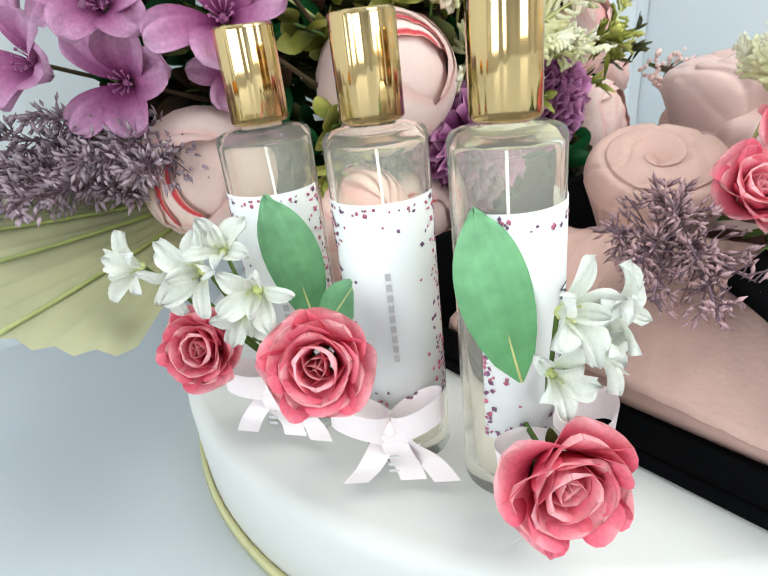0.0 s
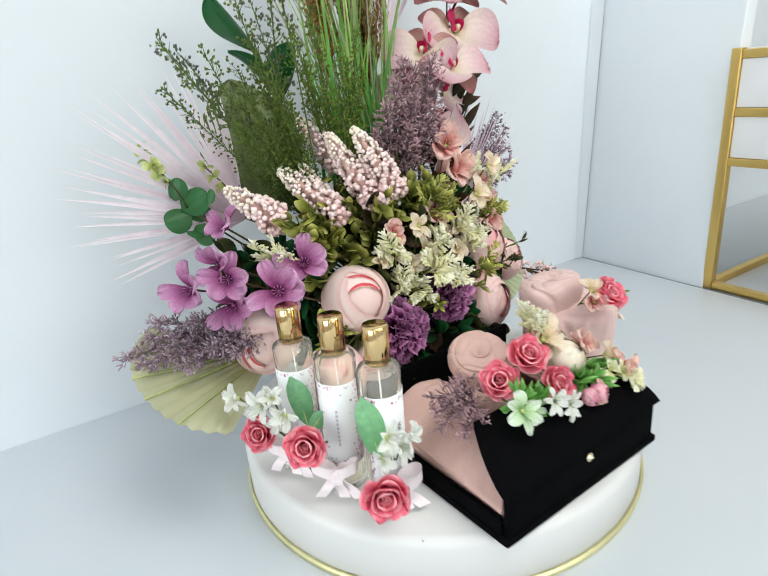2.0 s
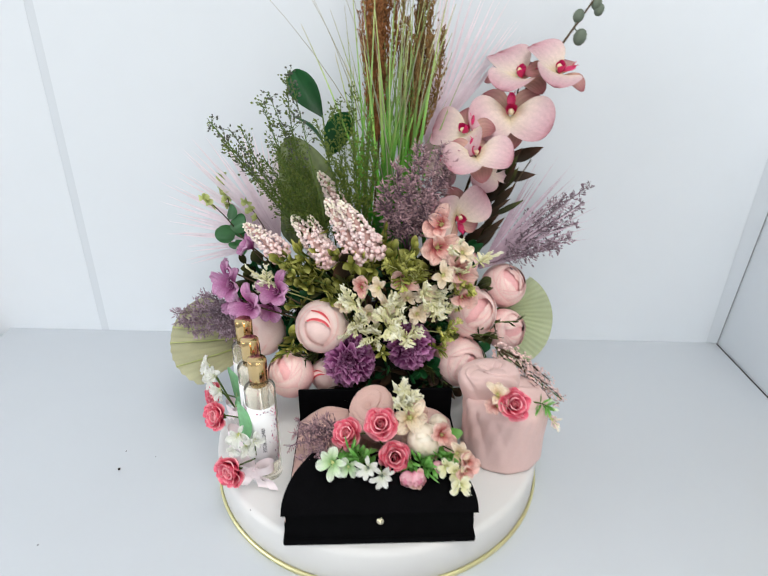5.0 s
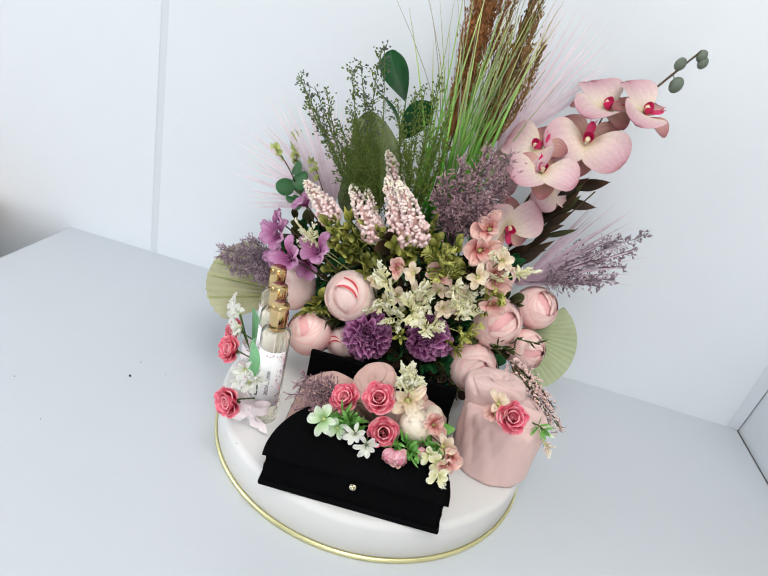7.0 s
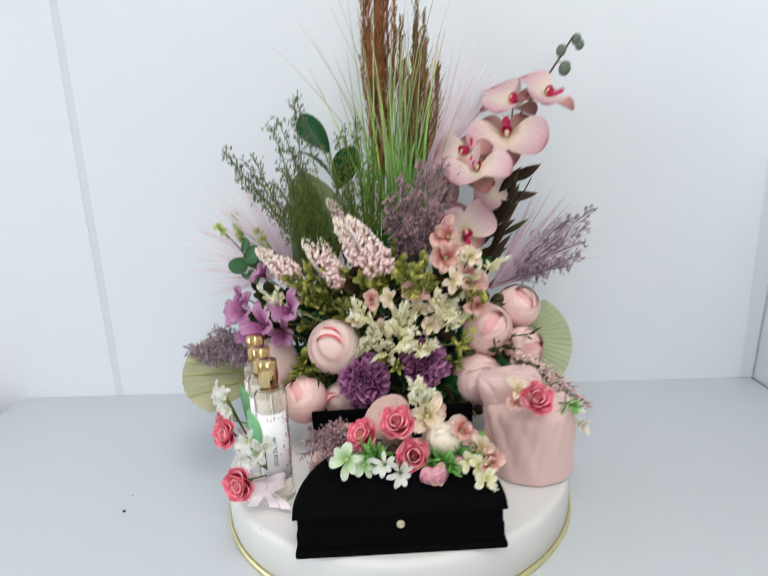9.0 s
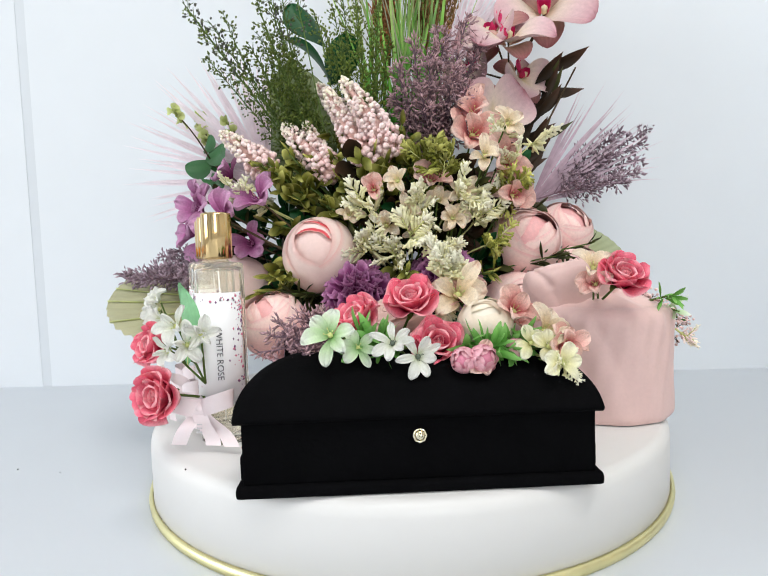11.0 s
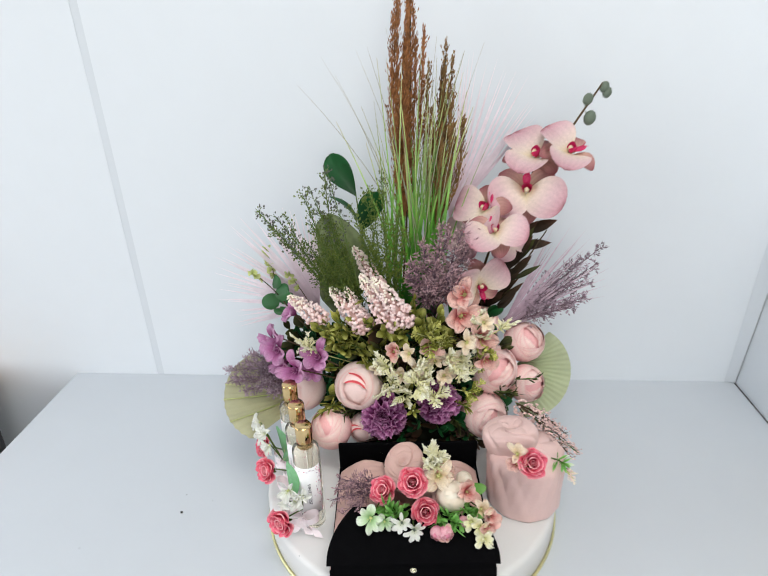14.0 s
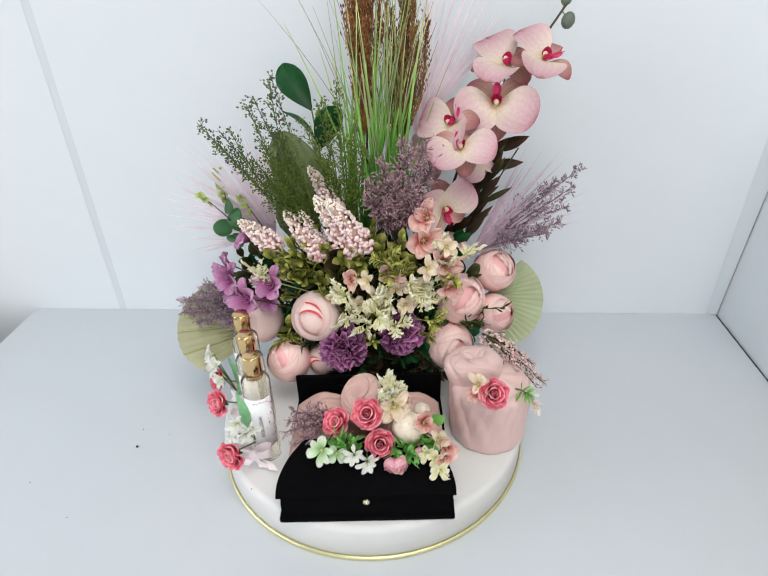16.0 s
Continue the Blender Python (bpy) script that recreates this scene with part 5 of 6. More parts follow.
# rubber-plant sprig, olive leaf, bronze leaves, eucalyptus
rub = thing("rubber_leaf_sprig", "dark green glossy rubber leaf sprig", "foliage", pose(-0.055, 0.11, 0.20))
o = Vector((-0.055, 0.11, 0.20))
g = Geo()
g.tube([(0, 0, 0), tuple(Vector((-0.064, 0.136, 0.322)) - o), tuple(Vector((-0.0715, 0.150, 0.366)) - o)], 0.0012, 0.0009, 5)
part("stem", g, STEM, rub)
single_leaf(rub, tuple(Vector((-0.0715, 0.150, 0.364)) - o), (-0.030, 0.016, 0.046), (0.50, -0.85, 0.15), 0.063, 0.0180, DEEP, p=1.75, q=0.50, bow=16)
single_leaf(rub, tuple(Vector((-0.064, 0.136, 0.322)) - o), (0.022, 0.004, 0.046), (0.3, -0.9, 0.1), 0.056, 0.0165, DEEP, p=1.3, q=0.55)
single_leaf(rub, tuple(Vector((-0.064, 0.136, 0.322)) - o), (-0.040, 0.0, 0.044), (-0.75, -0.15, -0.65), 0.062, 0.0130, DEEP, p=1.3, q=0.55, bow=44)
ol = thing("olive_leaf", "broad olive green artificial leaf at the back", "leaf", pose(-0.100, 0.105, 0.215))
single_leaf(ol, (0, 0, 0), (-0.04, 0.22, 0.90), (-0.35, -0.9, 0.2), 0.135, 0.046, OLIVE_PALE, p=1.0, q=0.62, bow=24, name="blade")
midrib(ol, (0, 0, 0), (-0.04, 0.22, 0.90), (-0.35, -0.9, 0.2), 0.135, 24, STEM, 0.0009)
g = Geo()
g.tube([(0.05, -0.02, -0.07), (0.02, -0.008, -0.03), (0, 0, 0)], 0.0012, 0.001, 5)
part("stalk", g, STEM, ol)
br = thing("bronze_leaf_sprig", "dark bronze green leaf sprig beside the orchids", "foliage", pose(0.10, 0.115, 0.19))
o = Vector((0.10, 0.115, 0.19))
g = Geo()
g.tube([(0, 0, 0), tuple(Vector((0.135, 0.125, 0.26)) - o), tuple(Vector((0.170, 0.125, 0.325)) - o)], 0.0012, 0.0008, 5)
part("stem", g, STEM_BROWN, br)
for pos, d, L, w in (((0.155, 0.125, 0.318), (0.75, -0.15, 0.35), 0.055, 0.0105), ((0.152, 0.125, 0.300), (0.9, 0.1, 0.05), 0.052, 0.0095), ((0.140, 0.125, 0.275), (0.75, 0.3, 0.55), 0.062, 0.0080), ((0.130, 0.124, 0.262), (0.65, -0.1, 0.7), 0.060, 0.0080), ((0.125, 0.122, 0.250), (0.9, 0.2, 0.45), 0.060, 0.0080),
                     ((0.120, 0.120, 0.240), (0.55, 0.1, 0.8), 0.062, 0.0085), ((0.115, 0.120, 0.225), (0.85, 0.1, 0.25), 0.055, 0.0085), ((0.110, 0.118, 0.215), (0.5, -0.3, 0.6), 0.050, 0.0090)):
    pos = Vector(pos) - Vector((0.016, 0.0, -0.004))
    L = 0.85 * L
    single_leaf(br, tuple(Vector(pos) - o), d, (-0.2, -0.9, 0.4), L, w * 0.68, BRONZE, p=0.95, q=1.0, bow=20)
    single_leaf(br, tuple(Vector(pos) - o - Vector((0.008, 0.004, 0.012))), Vector(d) + Vector((-0.25, 0.15, 0.2)), (-0.2, -0.9, 0.4), L * 0.85, w * 0.6, BRONZE, p=0.95, q=1.0, bow=26)
r4 = random.Random(91)
for k in range(16):
    pos = Vector((0.100 + 0.0026 * k + r4.uniform(-0.008, 0.008), 0.112 + r4.uniform(-0.012, 0.012), 0.198 + 0.0070 * k + r4.uniform(-0.006, 0.006)))
    single_leaf(br, tuple(pos - o), (r4.uniform(0.2, 0.75), r4.uniform(-0.3, 0.4), r4.uniform(0.35, 0.95)), (-0.2, -0.9, 0.4), r4.uniform(0.034, 0.050), r4.uniform(0.0032, 0.0048), BRONZE if k % 3 else OLIVE, p=0.95, q=1.0, bow=24)
eu = thing("eucalyptus_sprig", "green eucalyptus sprig with round leaves and pale lime buds", "foliage", pose(-0.125, 0.075, 0.20))
o = Vector((-0.125, 0.075, 0.20))
fork = Vector((-0.172, 0.095, 0.246)) - o
ENDS = (Vector((-0.1945, 0.136, 0.2965)) - o, Vector((-0.197, 0.075, 0.288)) - o, Vector((-0.154, 0.091, 0.279)) - o)
g = Geo()
g.tube(bend((0, 0, 0), fork, 0.003, 6, (0, -1, 0)), 0.0010, 0.0008, 5)
part("stem", g, STEM_BROWN, eu)
for k, e in enumerate(ENDS):
    root = fork if k < 2 else Vector((0.012, 0.0, 0.012))
    g = Geo()
    g.tube(bend(root, e, 0.004, 6, (0.4, -0.3, 0.5)), 0.0008, 0.0005, 5)
    part("stem", g, STEM_BROWN, eu)
    for j in range((7, 3, 3)[k]):
        c = root.lerp(e, 1.0 - (0.09, 0.10, 0.13)[k] * j)
        g = Geo()
        g.blob(c, 0.0018, ICO1, u=0.2)
        for i in range(4):
            petal(g, rnd.uniform(0.006, 0.009), 0.0036, 20, 50, cup=0.4, p=1.5, q=0.42, nu=5, nv=5, m=aim(c, (rnd.uniform(-1, 1), rnd.uniform(-1, 0.2), rnd.uniform(-0.3, 1)), 90 * i))
        part("bud", g, LIME_PALE, eu, "pale lime leaf bud")
for mid, d, face, L, W_ in (((-0.1670, 0.092, 0.2530), (0.75, -0.2, 0.45), (-0.45, -0.8, 0.4), 0.025, 0.0118), ((-0.1825, 0.090, 0.2405), (-0.9, -0.2, -0.1), (-0.35, -0.85, 0.35), 0.024, 0.0108), ((-0.1640, 0.098, 0.2430), (0.8, 0.1, 0.0), (-0.2, -0.6, 0.8), 0.022, 0.0095),
                            ((-0.1660, 0.086, 0.2250), (0.3, -0.2, -0.7), (-0.5, -0.8, 0.2), 0.020, 0.0090), ((-0.1720, 0.088, 0.2280), (-0.7, -0.2, 0.1), (-0.2, -0.5, 0.8), 0.015, 0.0055), ((-0.1770, 0.102, 0.2630), (0.3, 0.1, 0.9), (-0.2, -0.5, 0.9), 0.019, 0.0085), ((-0.1570, 0.080, 0.2560), (0.3, -0.1, 0.9), (-0.7, -0.6, 0.2), 0.013, 0.0040)):
    dv = Vector(d).normalized()
    single_leaf(eu, tuple(Vector(mid) - o - dv * (0.5 * L)), d, face, L, W_, EUCALYPT, p=1.0, q=0.45, bow=14)

# fine fern sprigs and a tiny yellow star between the carnations
for i, (p, n_, sz) in enumerate((((-0.100, 0.000, 0.142), 22, 0.018), ((-0.085, 0.004, 0.128), 20, 0.016), ((-0.112, 0.004, 0.130), 20, 0.016), ((0.132, 0.020, 0.152), 20, 0.015), ((0.070, 0.006, 0.140), 18, 0.015), ((0.158, 0.040, 0.160), 16, 0.013))):
    leaf_cluster(tuple(Vector(p).lerp(Vector((0.01, 0.075, 0.12)), 0.55)), p, sz, n_, 200 + i, LIME if i % 2 == 0 else OLIVE, "fine olive fern sprig between the blooms", wide=0.09, name="fern_sprig")
ys = star_flower("yellow_star", "tiny yellow-brown star flower between the carnations", LIME, 5, 1.0, 0.22, 60, 84, centre=BUD_LIME, stamens=3, p=0.9, q=0.9)
first(ys, (0.004, -0.003, 0.141), (0.0, -0.9, 0.3), 0.0095)
add_stem(ys, foot((0.004, 0.0, 0.141)), r=0.0008)

# ---- black clutch box with the scarf ----
BOX = pose(0.0065, -0.1675, TOP, 0, 0, 3.4)
box = thing("clutch_box", "black velvet clutch box standing open on the board", "box", BOX)
HW, DEEPTH = 0.0855, 0.157
g = Geo()
g.box((-HW - 0.001, -0.0042, 0.0), (HW + 0.001, DEEPTH, 0.006), 0.0022)
part("tray", g, VELVET, box)
g = Geo()
g.box((-HW + 0.0026, -0.0016, 0.0061), (HW - 0.0026, 0.0030, 0.0385), 0.0008)
part("front_panel", g, VELVET, box)
for x in (-HW, HW - 0.004):
    g = Geo()
    g.box((x, 0.0042, 0.0062), (x + 0.004, DEEPTH - 0.0042, 0.018), 0.0012)
    part("side_panel", g, VELVET, box)
g = Geo()
g.box((-HW, DEEPTH - 0.004, 0.0062), (HW, DEEPTH, 0.0535), 0.0015)
part("back_panel", g, VELVET, box)


def flap(u, w):
    """The flap: it rises over the front panel, curves back and narrows with round corners."""
    s = 2 * w - 1
    half = HW + 0.0008 - 0.0245 * max(0.0, (u - 0.12) / 0.88) ** 1.8
    return (s * half, -0.0022 + 0.0525 * u ** 1.2, 0.0350 + 0.0205 * math.sin(u * math.pi * 0.5))


g = Geo()
g.grid(flap, 20, 24)
ob = part("flap", g, VELVET, box)
thick = ob.modifiers.new("thickness", "SOLIDIFY")
thick.thickness, thick.offset = 0.0030, 1.0
g = Geo()
g.blob((0.0, -0.0026, 0.0270), 0.0024, ICO2, (0, 1, 0), 0.6)
g.blob((0.0004, -0.0040, 0.0276), 0.0012, ICO1)
g.tube([(0.0030 * math.sin(0.7854 * k), -0.0024, 0.0270 + 0.0032 * math.cos(0.7854 * k)) for k in range(9)], 0.0006, 0.0006, 6)
part("stud", g, STUD, box, "small pale gold stud")


def scarf_wing(sign, seed):
    """A pleated sheet that falls from the rosette to the tray's side, its pleats running down it."""
    r2 = random.Random(seed)
    ph = [r2.uniform(0, 6) for _ in range(3)]
    top0, top1 = Vector((0.030, 0.124, 0.050)), Vector((0.020, 0.046, 0.053))
    low0, low1 = Vector((0.0812, 0.134, 0.027)), Vector((0.0838, 0.0035, 0.0215))

    def fn(u, w):
        p = top0.lerp(top1, w).lerp(low0.lerp(low1, w), u)
        k = 10.5 * w + 0.35 * math.sin(5 * w + ph[0])
        fold = abs((k % 1) * 2 - 1) ** 1.4
        soft = 0.0016 * math.sin(4.2 * w + ph[1]) + 0.0010 * math.sin(7 * u + 6 * w + ph[2])
        z = p.z + (0.006 + 0.004 * max(0.0, 1 - 1.6 * w)) * math.sin(math.pi * u) + (0.0011 * fold + soft) * (0.5 + 0.5 * math.sin(math.pi * min(1, 1.15 * u)))
        return (sign * p.x, p.y, max(z, 0.0205))

    return fn


scarf = thing("scarf", "dusty pink folded scarf lying in the black box", "scarf", BOX)
for sign, seed in ((-1, 5), (1, 6)):
    g = Geo()
    g.grid(scarf_wing(sign, seed), 22, 120)
    ob = part("fold", g, SCARF, scarf)
    th = ob.modifiers.new("thickness", "SOLIDIFY")
    th.thickness, th.offset = 0.0012, -1.0
g = Geo()
g.box((-HW + 0.006, 0.006, 0.0064), (HW - 0.006, DEEPTH - 0.008, 0.022), 0.006)
part("pad", g, SCARF, scarf)


def turban(R, H, foot_r, swirl, creases, seed, lo=0.0, hi=1.0, deep=1.0):
    """Cloth wound into a bun: a side that widens upwards, a rounded rim and a crown of creases that swirl to its middle."""
    def fn(u, w):
        a = 2 * math.pi * w
        u = lo + (hi - lo) * u
        if u < 0.42:
            k = u / 0.42
            r, z, top = foot_r + (R - foot_r) * k ** 0.8, 0.68 * H * k, 0.0
        elif u < 0.62:
            k = (u - 0.42) / 0.20 * math.pi / 2
            r, z, top = R - 0.22 * R * (1 - math.cos(k)), 0.68 * H + 0.30 * H * math.sin(k), 0.3 * math.sin(k)
        else:
            k = (u - 0.62) / 0.38
            r, z, top = 0.78 * R * (1 - k), H * (0.98 + 0.05 * math.sin(2.6 * k) - 0.16 * k ** 3), 0.3 + 0.7 * min(1, 2 * k)
        line_ = math.sin(0.5 * (creases * a + swirl * (1 - r / R) * 3 + 0.7 * math.sin(a + seed)) + 2.2 * u)
        cut = deep * math.exp(-(line_ / 0.17) ** 2)
        fine = math.sin(3 * creases * a + 5 * swirl * u + seed) * 0.25
        r = r * (1 + 0.07 * math.sin(2 * a + seed) + 0.03 * math.sin(3 * a + 2 * seed)) - R * (0.085 * cut + 0.025 * fine) * (0.35 + 0.65 * (u > 0.4)) * min(1, 4 * r / R)
        z = z - R * (0.11 * cut + 0.025 * fine) * top * min(1, 3 * r / R)
        z += 0.10 * H * (r / R) * math.cos(a + seed) * min(1, 2 * u)
        return (r * math.cos(a), r * math.sin(a), z)

    g = Geo()
    g.grid(fn, 44, 132, wrap=True)
    crease(g, 0.0011, 120, seed, 0.20)
    return g


ros = thing("scarf_rosette", "dusty pink scarf twisted into a round bun in the box", "rosette", aim((0.0010, -0.0630, 0.0860), (-0.20, -0.17, 0.95), 130))
part("side", turban(0.0262, 0.040, 0.0175, 3.2, 1, 1.0, 0.0, 0.5, 1.0), SCARF, ros)
part("crown", turban(0.0262, 0.040, 0.0175, 3.2, 1, 1.0, 0.5, 1.0, 1.0), SCARF, ros)

# succulents and sprigs laid on the box
suc = star_flower("succulent_flower", "pale mint green artificial succulent on the black box", MINT, 6, 1.02, 0.27, 52, 92, centre=BUD_LIME, stamens=4, cup=0.6, p=1.5, q=0.5, cr=0.11, wild=2.4)
SUCS = [((-0.0362, -0.1452, 0.1170), (-0.15, -0.85, 0.50), 0.0150), ((-0.0230, -0.1430, 0.1105), (0.15, -0.85, 0.30), 0.0105)]
for i, (pos, d, r) in enumerate(SUCS):
    ob = first(suc, pos, d, r, 20) if i == 0 else clone(suc, pos, d, r, 47 * i)
    tagged(ob, "", "flower", "mint succulents")
for ob, (pos, d, r) in zip([o for o in scene.objects if o.parent is None and o.name.startswith("succulent_flower")], SUCS):
    add_stem(ob, (pos[0] * 0.8, pos[1] + 0.028, pos[2] - 0.006), r=0.0008, sag=0.0)
wht = ball_flower("cream_bud", "creamy white ranunculus bud on the black box", BUD_RINGS, CREAM_BALL, CREAM_BALL, CREAM_BALL, 0.86)
first(wht, (0.060, -0.092, 0.119), (0.3, -0.5, 0.8), 0.0090)
add_stem(wht, (0.05, -0.080, 0.100), start=(0, 0, -0.9), sag=0.0)
cr = clone(wht, (0.046, -0.112, 0.1150), (0.0, -0.70, 0.70), 0.0160, 140)
tagged(cr, "creamy white ranunculus on the black box", "flower", "cream buds")
add_stem(cr, (0.045, -0.092, 0.100), start=(0, 0, -0.9), sag=0.0)
wb2 = clone(crm, (0.1175, -0.078, 0.1430), (-0.1, -0.6, 0.8), 0.0140, 90)
tagged(wb2, "small white blossom on the pink scarf roll", "flower", "cream blossoms")
add_stem(wb2, (0.124, -0.058, 0.119), r=0.0007, sag=0.0)
ball = ball_flower("pink_button_flower", "small bright pink button flower on the black box", [(0.9, 5, 50, 44, 0.10), (0.9, 5, 34, 46, 0.08), (0.8, 4, 18, 50, 0.05)], PINK, PINK, PINK, 0.75)
for i, (pos, d, r) in enumerate((((0.0575, -0.137, 0.1060), (0.2, -0.8, 0.5), 0.0064), ((0.0390, -0.150, 0.1045), (0.3, -0.9, 0.2), 0.0078), ((0.0300, -0.150, 0.1040), (-0.3, -0.9, 0.2), 0.0074))):
    ob = first(ball, pos, d, r) if i == 0 else clone(ball, pos, d, r, 40 * i)
    tagged(ob, "", "flower", "pink button flowers")
    add_stem(ob, (pos[0] * 0.9, -0.112, 0.098), r=0.0007, sag=0.0)
for i, (pos, d, r) in enumerate((((0.032, -0.099, 0.131), (0.1, -0.8, 0.5), 0.0150), ((0.061, -0.112, 0.1225), (0.3, -0.8, 0.5), 0.0135), ((0.0745, -0.126, 0.1135), (0.4, -0.8, 0.4), 0.0130), ((0.081, -0.140, 0.109), (0.3, -0.9, 0.2), 0.0110))):
    ob = clone(pch if i in (1, 3) else crm, pos, d, r * (1.3 if i == 0 else 1.1), 31 * i)
    tagged(ob, "cream peach blossom laid on the black box", "flower", "peach blossoms" if i in (1, 3) else "cream blossoms")
    add_stem(ob, (0.05, -0.088, 0.098), r=0.0007, sag=0.0)
yel = star_flower("pale_yellow_flower", "small pale yellow artificial blossom over the black box", LACE, 5, 1.0, 0.30, 44, 90, centre=BUD_LIME, stamens=3, cup=0.5, p=1.6, q=0.5, wild=2.6)
for i, (pos, d, r) in enumerate((((0.0765, -0.1540, 0.1020), (0.2, -0.85, 0.3), 0.0112), ((0.0650, -0.1400, 0.1095), (-0.1, -0.8, 0.4), 0.0100), ((0.0725, -0.1450, 0.1085), (0.1, -0.8, 0.5), 0.0105))):
    ob = first(yel, pos, d, r) if i == 0 else clone(yel, pos, d, r, 43 * i)
    tagged(ob, "", "flower", "pale yellow blossoms")
    add_stem(ob, (0.055, -0.100, 0.098), r=0.0007, sag=0.0)
frost = star_flower("frosted_sprig", "white frosted sprig hanging over the black box", WHITE_PETAL, 7, 1.0, 0.20, 40, 88, centre=BUD_GREEN, stamens=3, cup=0.4, p=1.5, wild=2.5)
FR = [((-0.005, -0.146, 0.1125), (-0.1, -0.8, 0.4), 0.0120), ((0.007, -0.148, 0.1060), (0.2, -0.85, 0.2), 0.0125)]
for i, (pos, d, r) in enumerate(FR):
    ob = first(frost, pos, d, r) if i == 0 else clone(frost, pos, d, r, 25)
    tagged(ob, "", "flower", "frosted sprigs")
    add_stem(ob, (0.004, -0.115, 0.098), r=0.0008, sag=0.0)
for i, (p, q_) in enumerate((((0.030, -0.110, 0.104), (0.048, -0.138, 0.105)), ((0.015, -0.112, 0.104), (-0.012, -0.136, 0.106)), ((0.055, -0.105, 0.104), (0.070, -0.128, 0.104)), ((-0.01, -0.112, 0.10), (-0.026, -0.132, 0.108)))):
    leaf_cluster(p, q_, 0.017, 11, 160 + i, GREEN, "fresh green leaf sprig on the black box", wide=0.2)
for i, p in enumerate(((0.062, -0.130, 0.110), (0.045, -0.140, 0.108), (0.034, -0.138, 0.110), (-0.022, -0.134, 0.116), (0.054, -0.142, 0.108), (-0.014, -0.138, 0.112))):
    leaf_cluster((p[0] * 0.8, -0.108, 0.102), p, 0.018, 16, 180 + i, GREEN, "fine green fern sprig on the black box", wide=0.11, name="fern_sprig")
gl = thing("green_leaf", "single fresh green leaf on the black box", "leaf", pose(0.06, -0.09, 0.108))
single_leaf(gl, (0, 0, 0), (0.85, -0.25, 0.15), (0, -0.3, 0.9), 0.026, 0.0075, GREEN, name="blade")
midrib(gl, (0, 0, 0), (0.85, -0.25, 0.15), (0, -0.3, 0.9), 0.026, 30, STEM)

# ---- scarf roll: a drum wrapped in pink cloth ----
can = thing("scarf_roll", "round pink cloth-wrapped roll with a twisted rosette top", "scarf roll", pose(0.136, -0.040, TOP))


def wrap(u, w):
    a = 2 * math.pi * w
    fold = 0.0030 * abs(math.sin(6 * a + 3.4 * u * u)) ** 0.6 * (0.10 + 0.90 * u) * max(0.0, math.cos(a - 3.9)) ** 1.5 + 0.0005 * math.sin(11 * a + 7 * u) + 0.0006 * math.sin(23 * a - 9 * u + 1.0) * u
    k = max(0.0, (u - 0.85) / 0.15)
    r = 0.0435 - 0.0095 * k * k - 0.0015 * max(0, (0.06 - u) / 0.06) ** 2 + fold * (1 - 0.85 * k * k)
    z = 0.0005 + 0.0730 * u if k == 0 else 0.06255 + 0.0100 * math.sin(k * math.pi / 2)
    return (r * math.cos(a), r * math.sin(a), z)


g = Geo()
g.grid(wrap, 40, 150, wrap=True)
part("side", g, SCARF_CAN, can)
g = Geo()
g.grid(lambda u, w: ((0.0375 * (1 - u) + 0.0002) * math.cos(2 * math.pi * w), (0.0375 * (1 - u) + 0.0002) * math.sin(2 * math.pi * w), 0.0704 + 0.012 * math.sin(u * 1.57) + 0.0016 * math.sin(9 * 2 * math.pi * w + 5 * u) * (1 - u)), 12, 96, wrap=True)
part("top", g, SCARF_CAN, can)

g = turban(0.0300, 0.040, 0.024, 2.2, 3, 2.4)
q = np.array(pose(-0.014, 0.006, 0.0600, -6, -10, 20))
g.v = [v @ q[:3, :3].T + q[:3, 3] for v in g.v]
part("fold", g, SCARF_CAN, can)
leaf_cluster((0.155, -0.055, 0.119), (0.170, -0.070, 0.125), 0.014, 14, 171, GREEN, "fine green fern sprig on the scarf roll", wide=0.10)
leaf_cluster((0.160, -0.04, 0.118), (0.177, -0.062, 0.114), 0.015, 10, 172, MINT, "pale frosted leaf sprig beside the scarf roll", wide=0.12)
lace((0.165, -0.045, 0.113), (0.184, -0.060, 0.096), 0.010, 173, "tiny pink-white sprig hanging beside the scarf roll", BERRY)

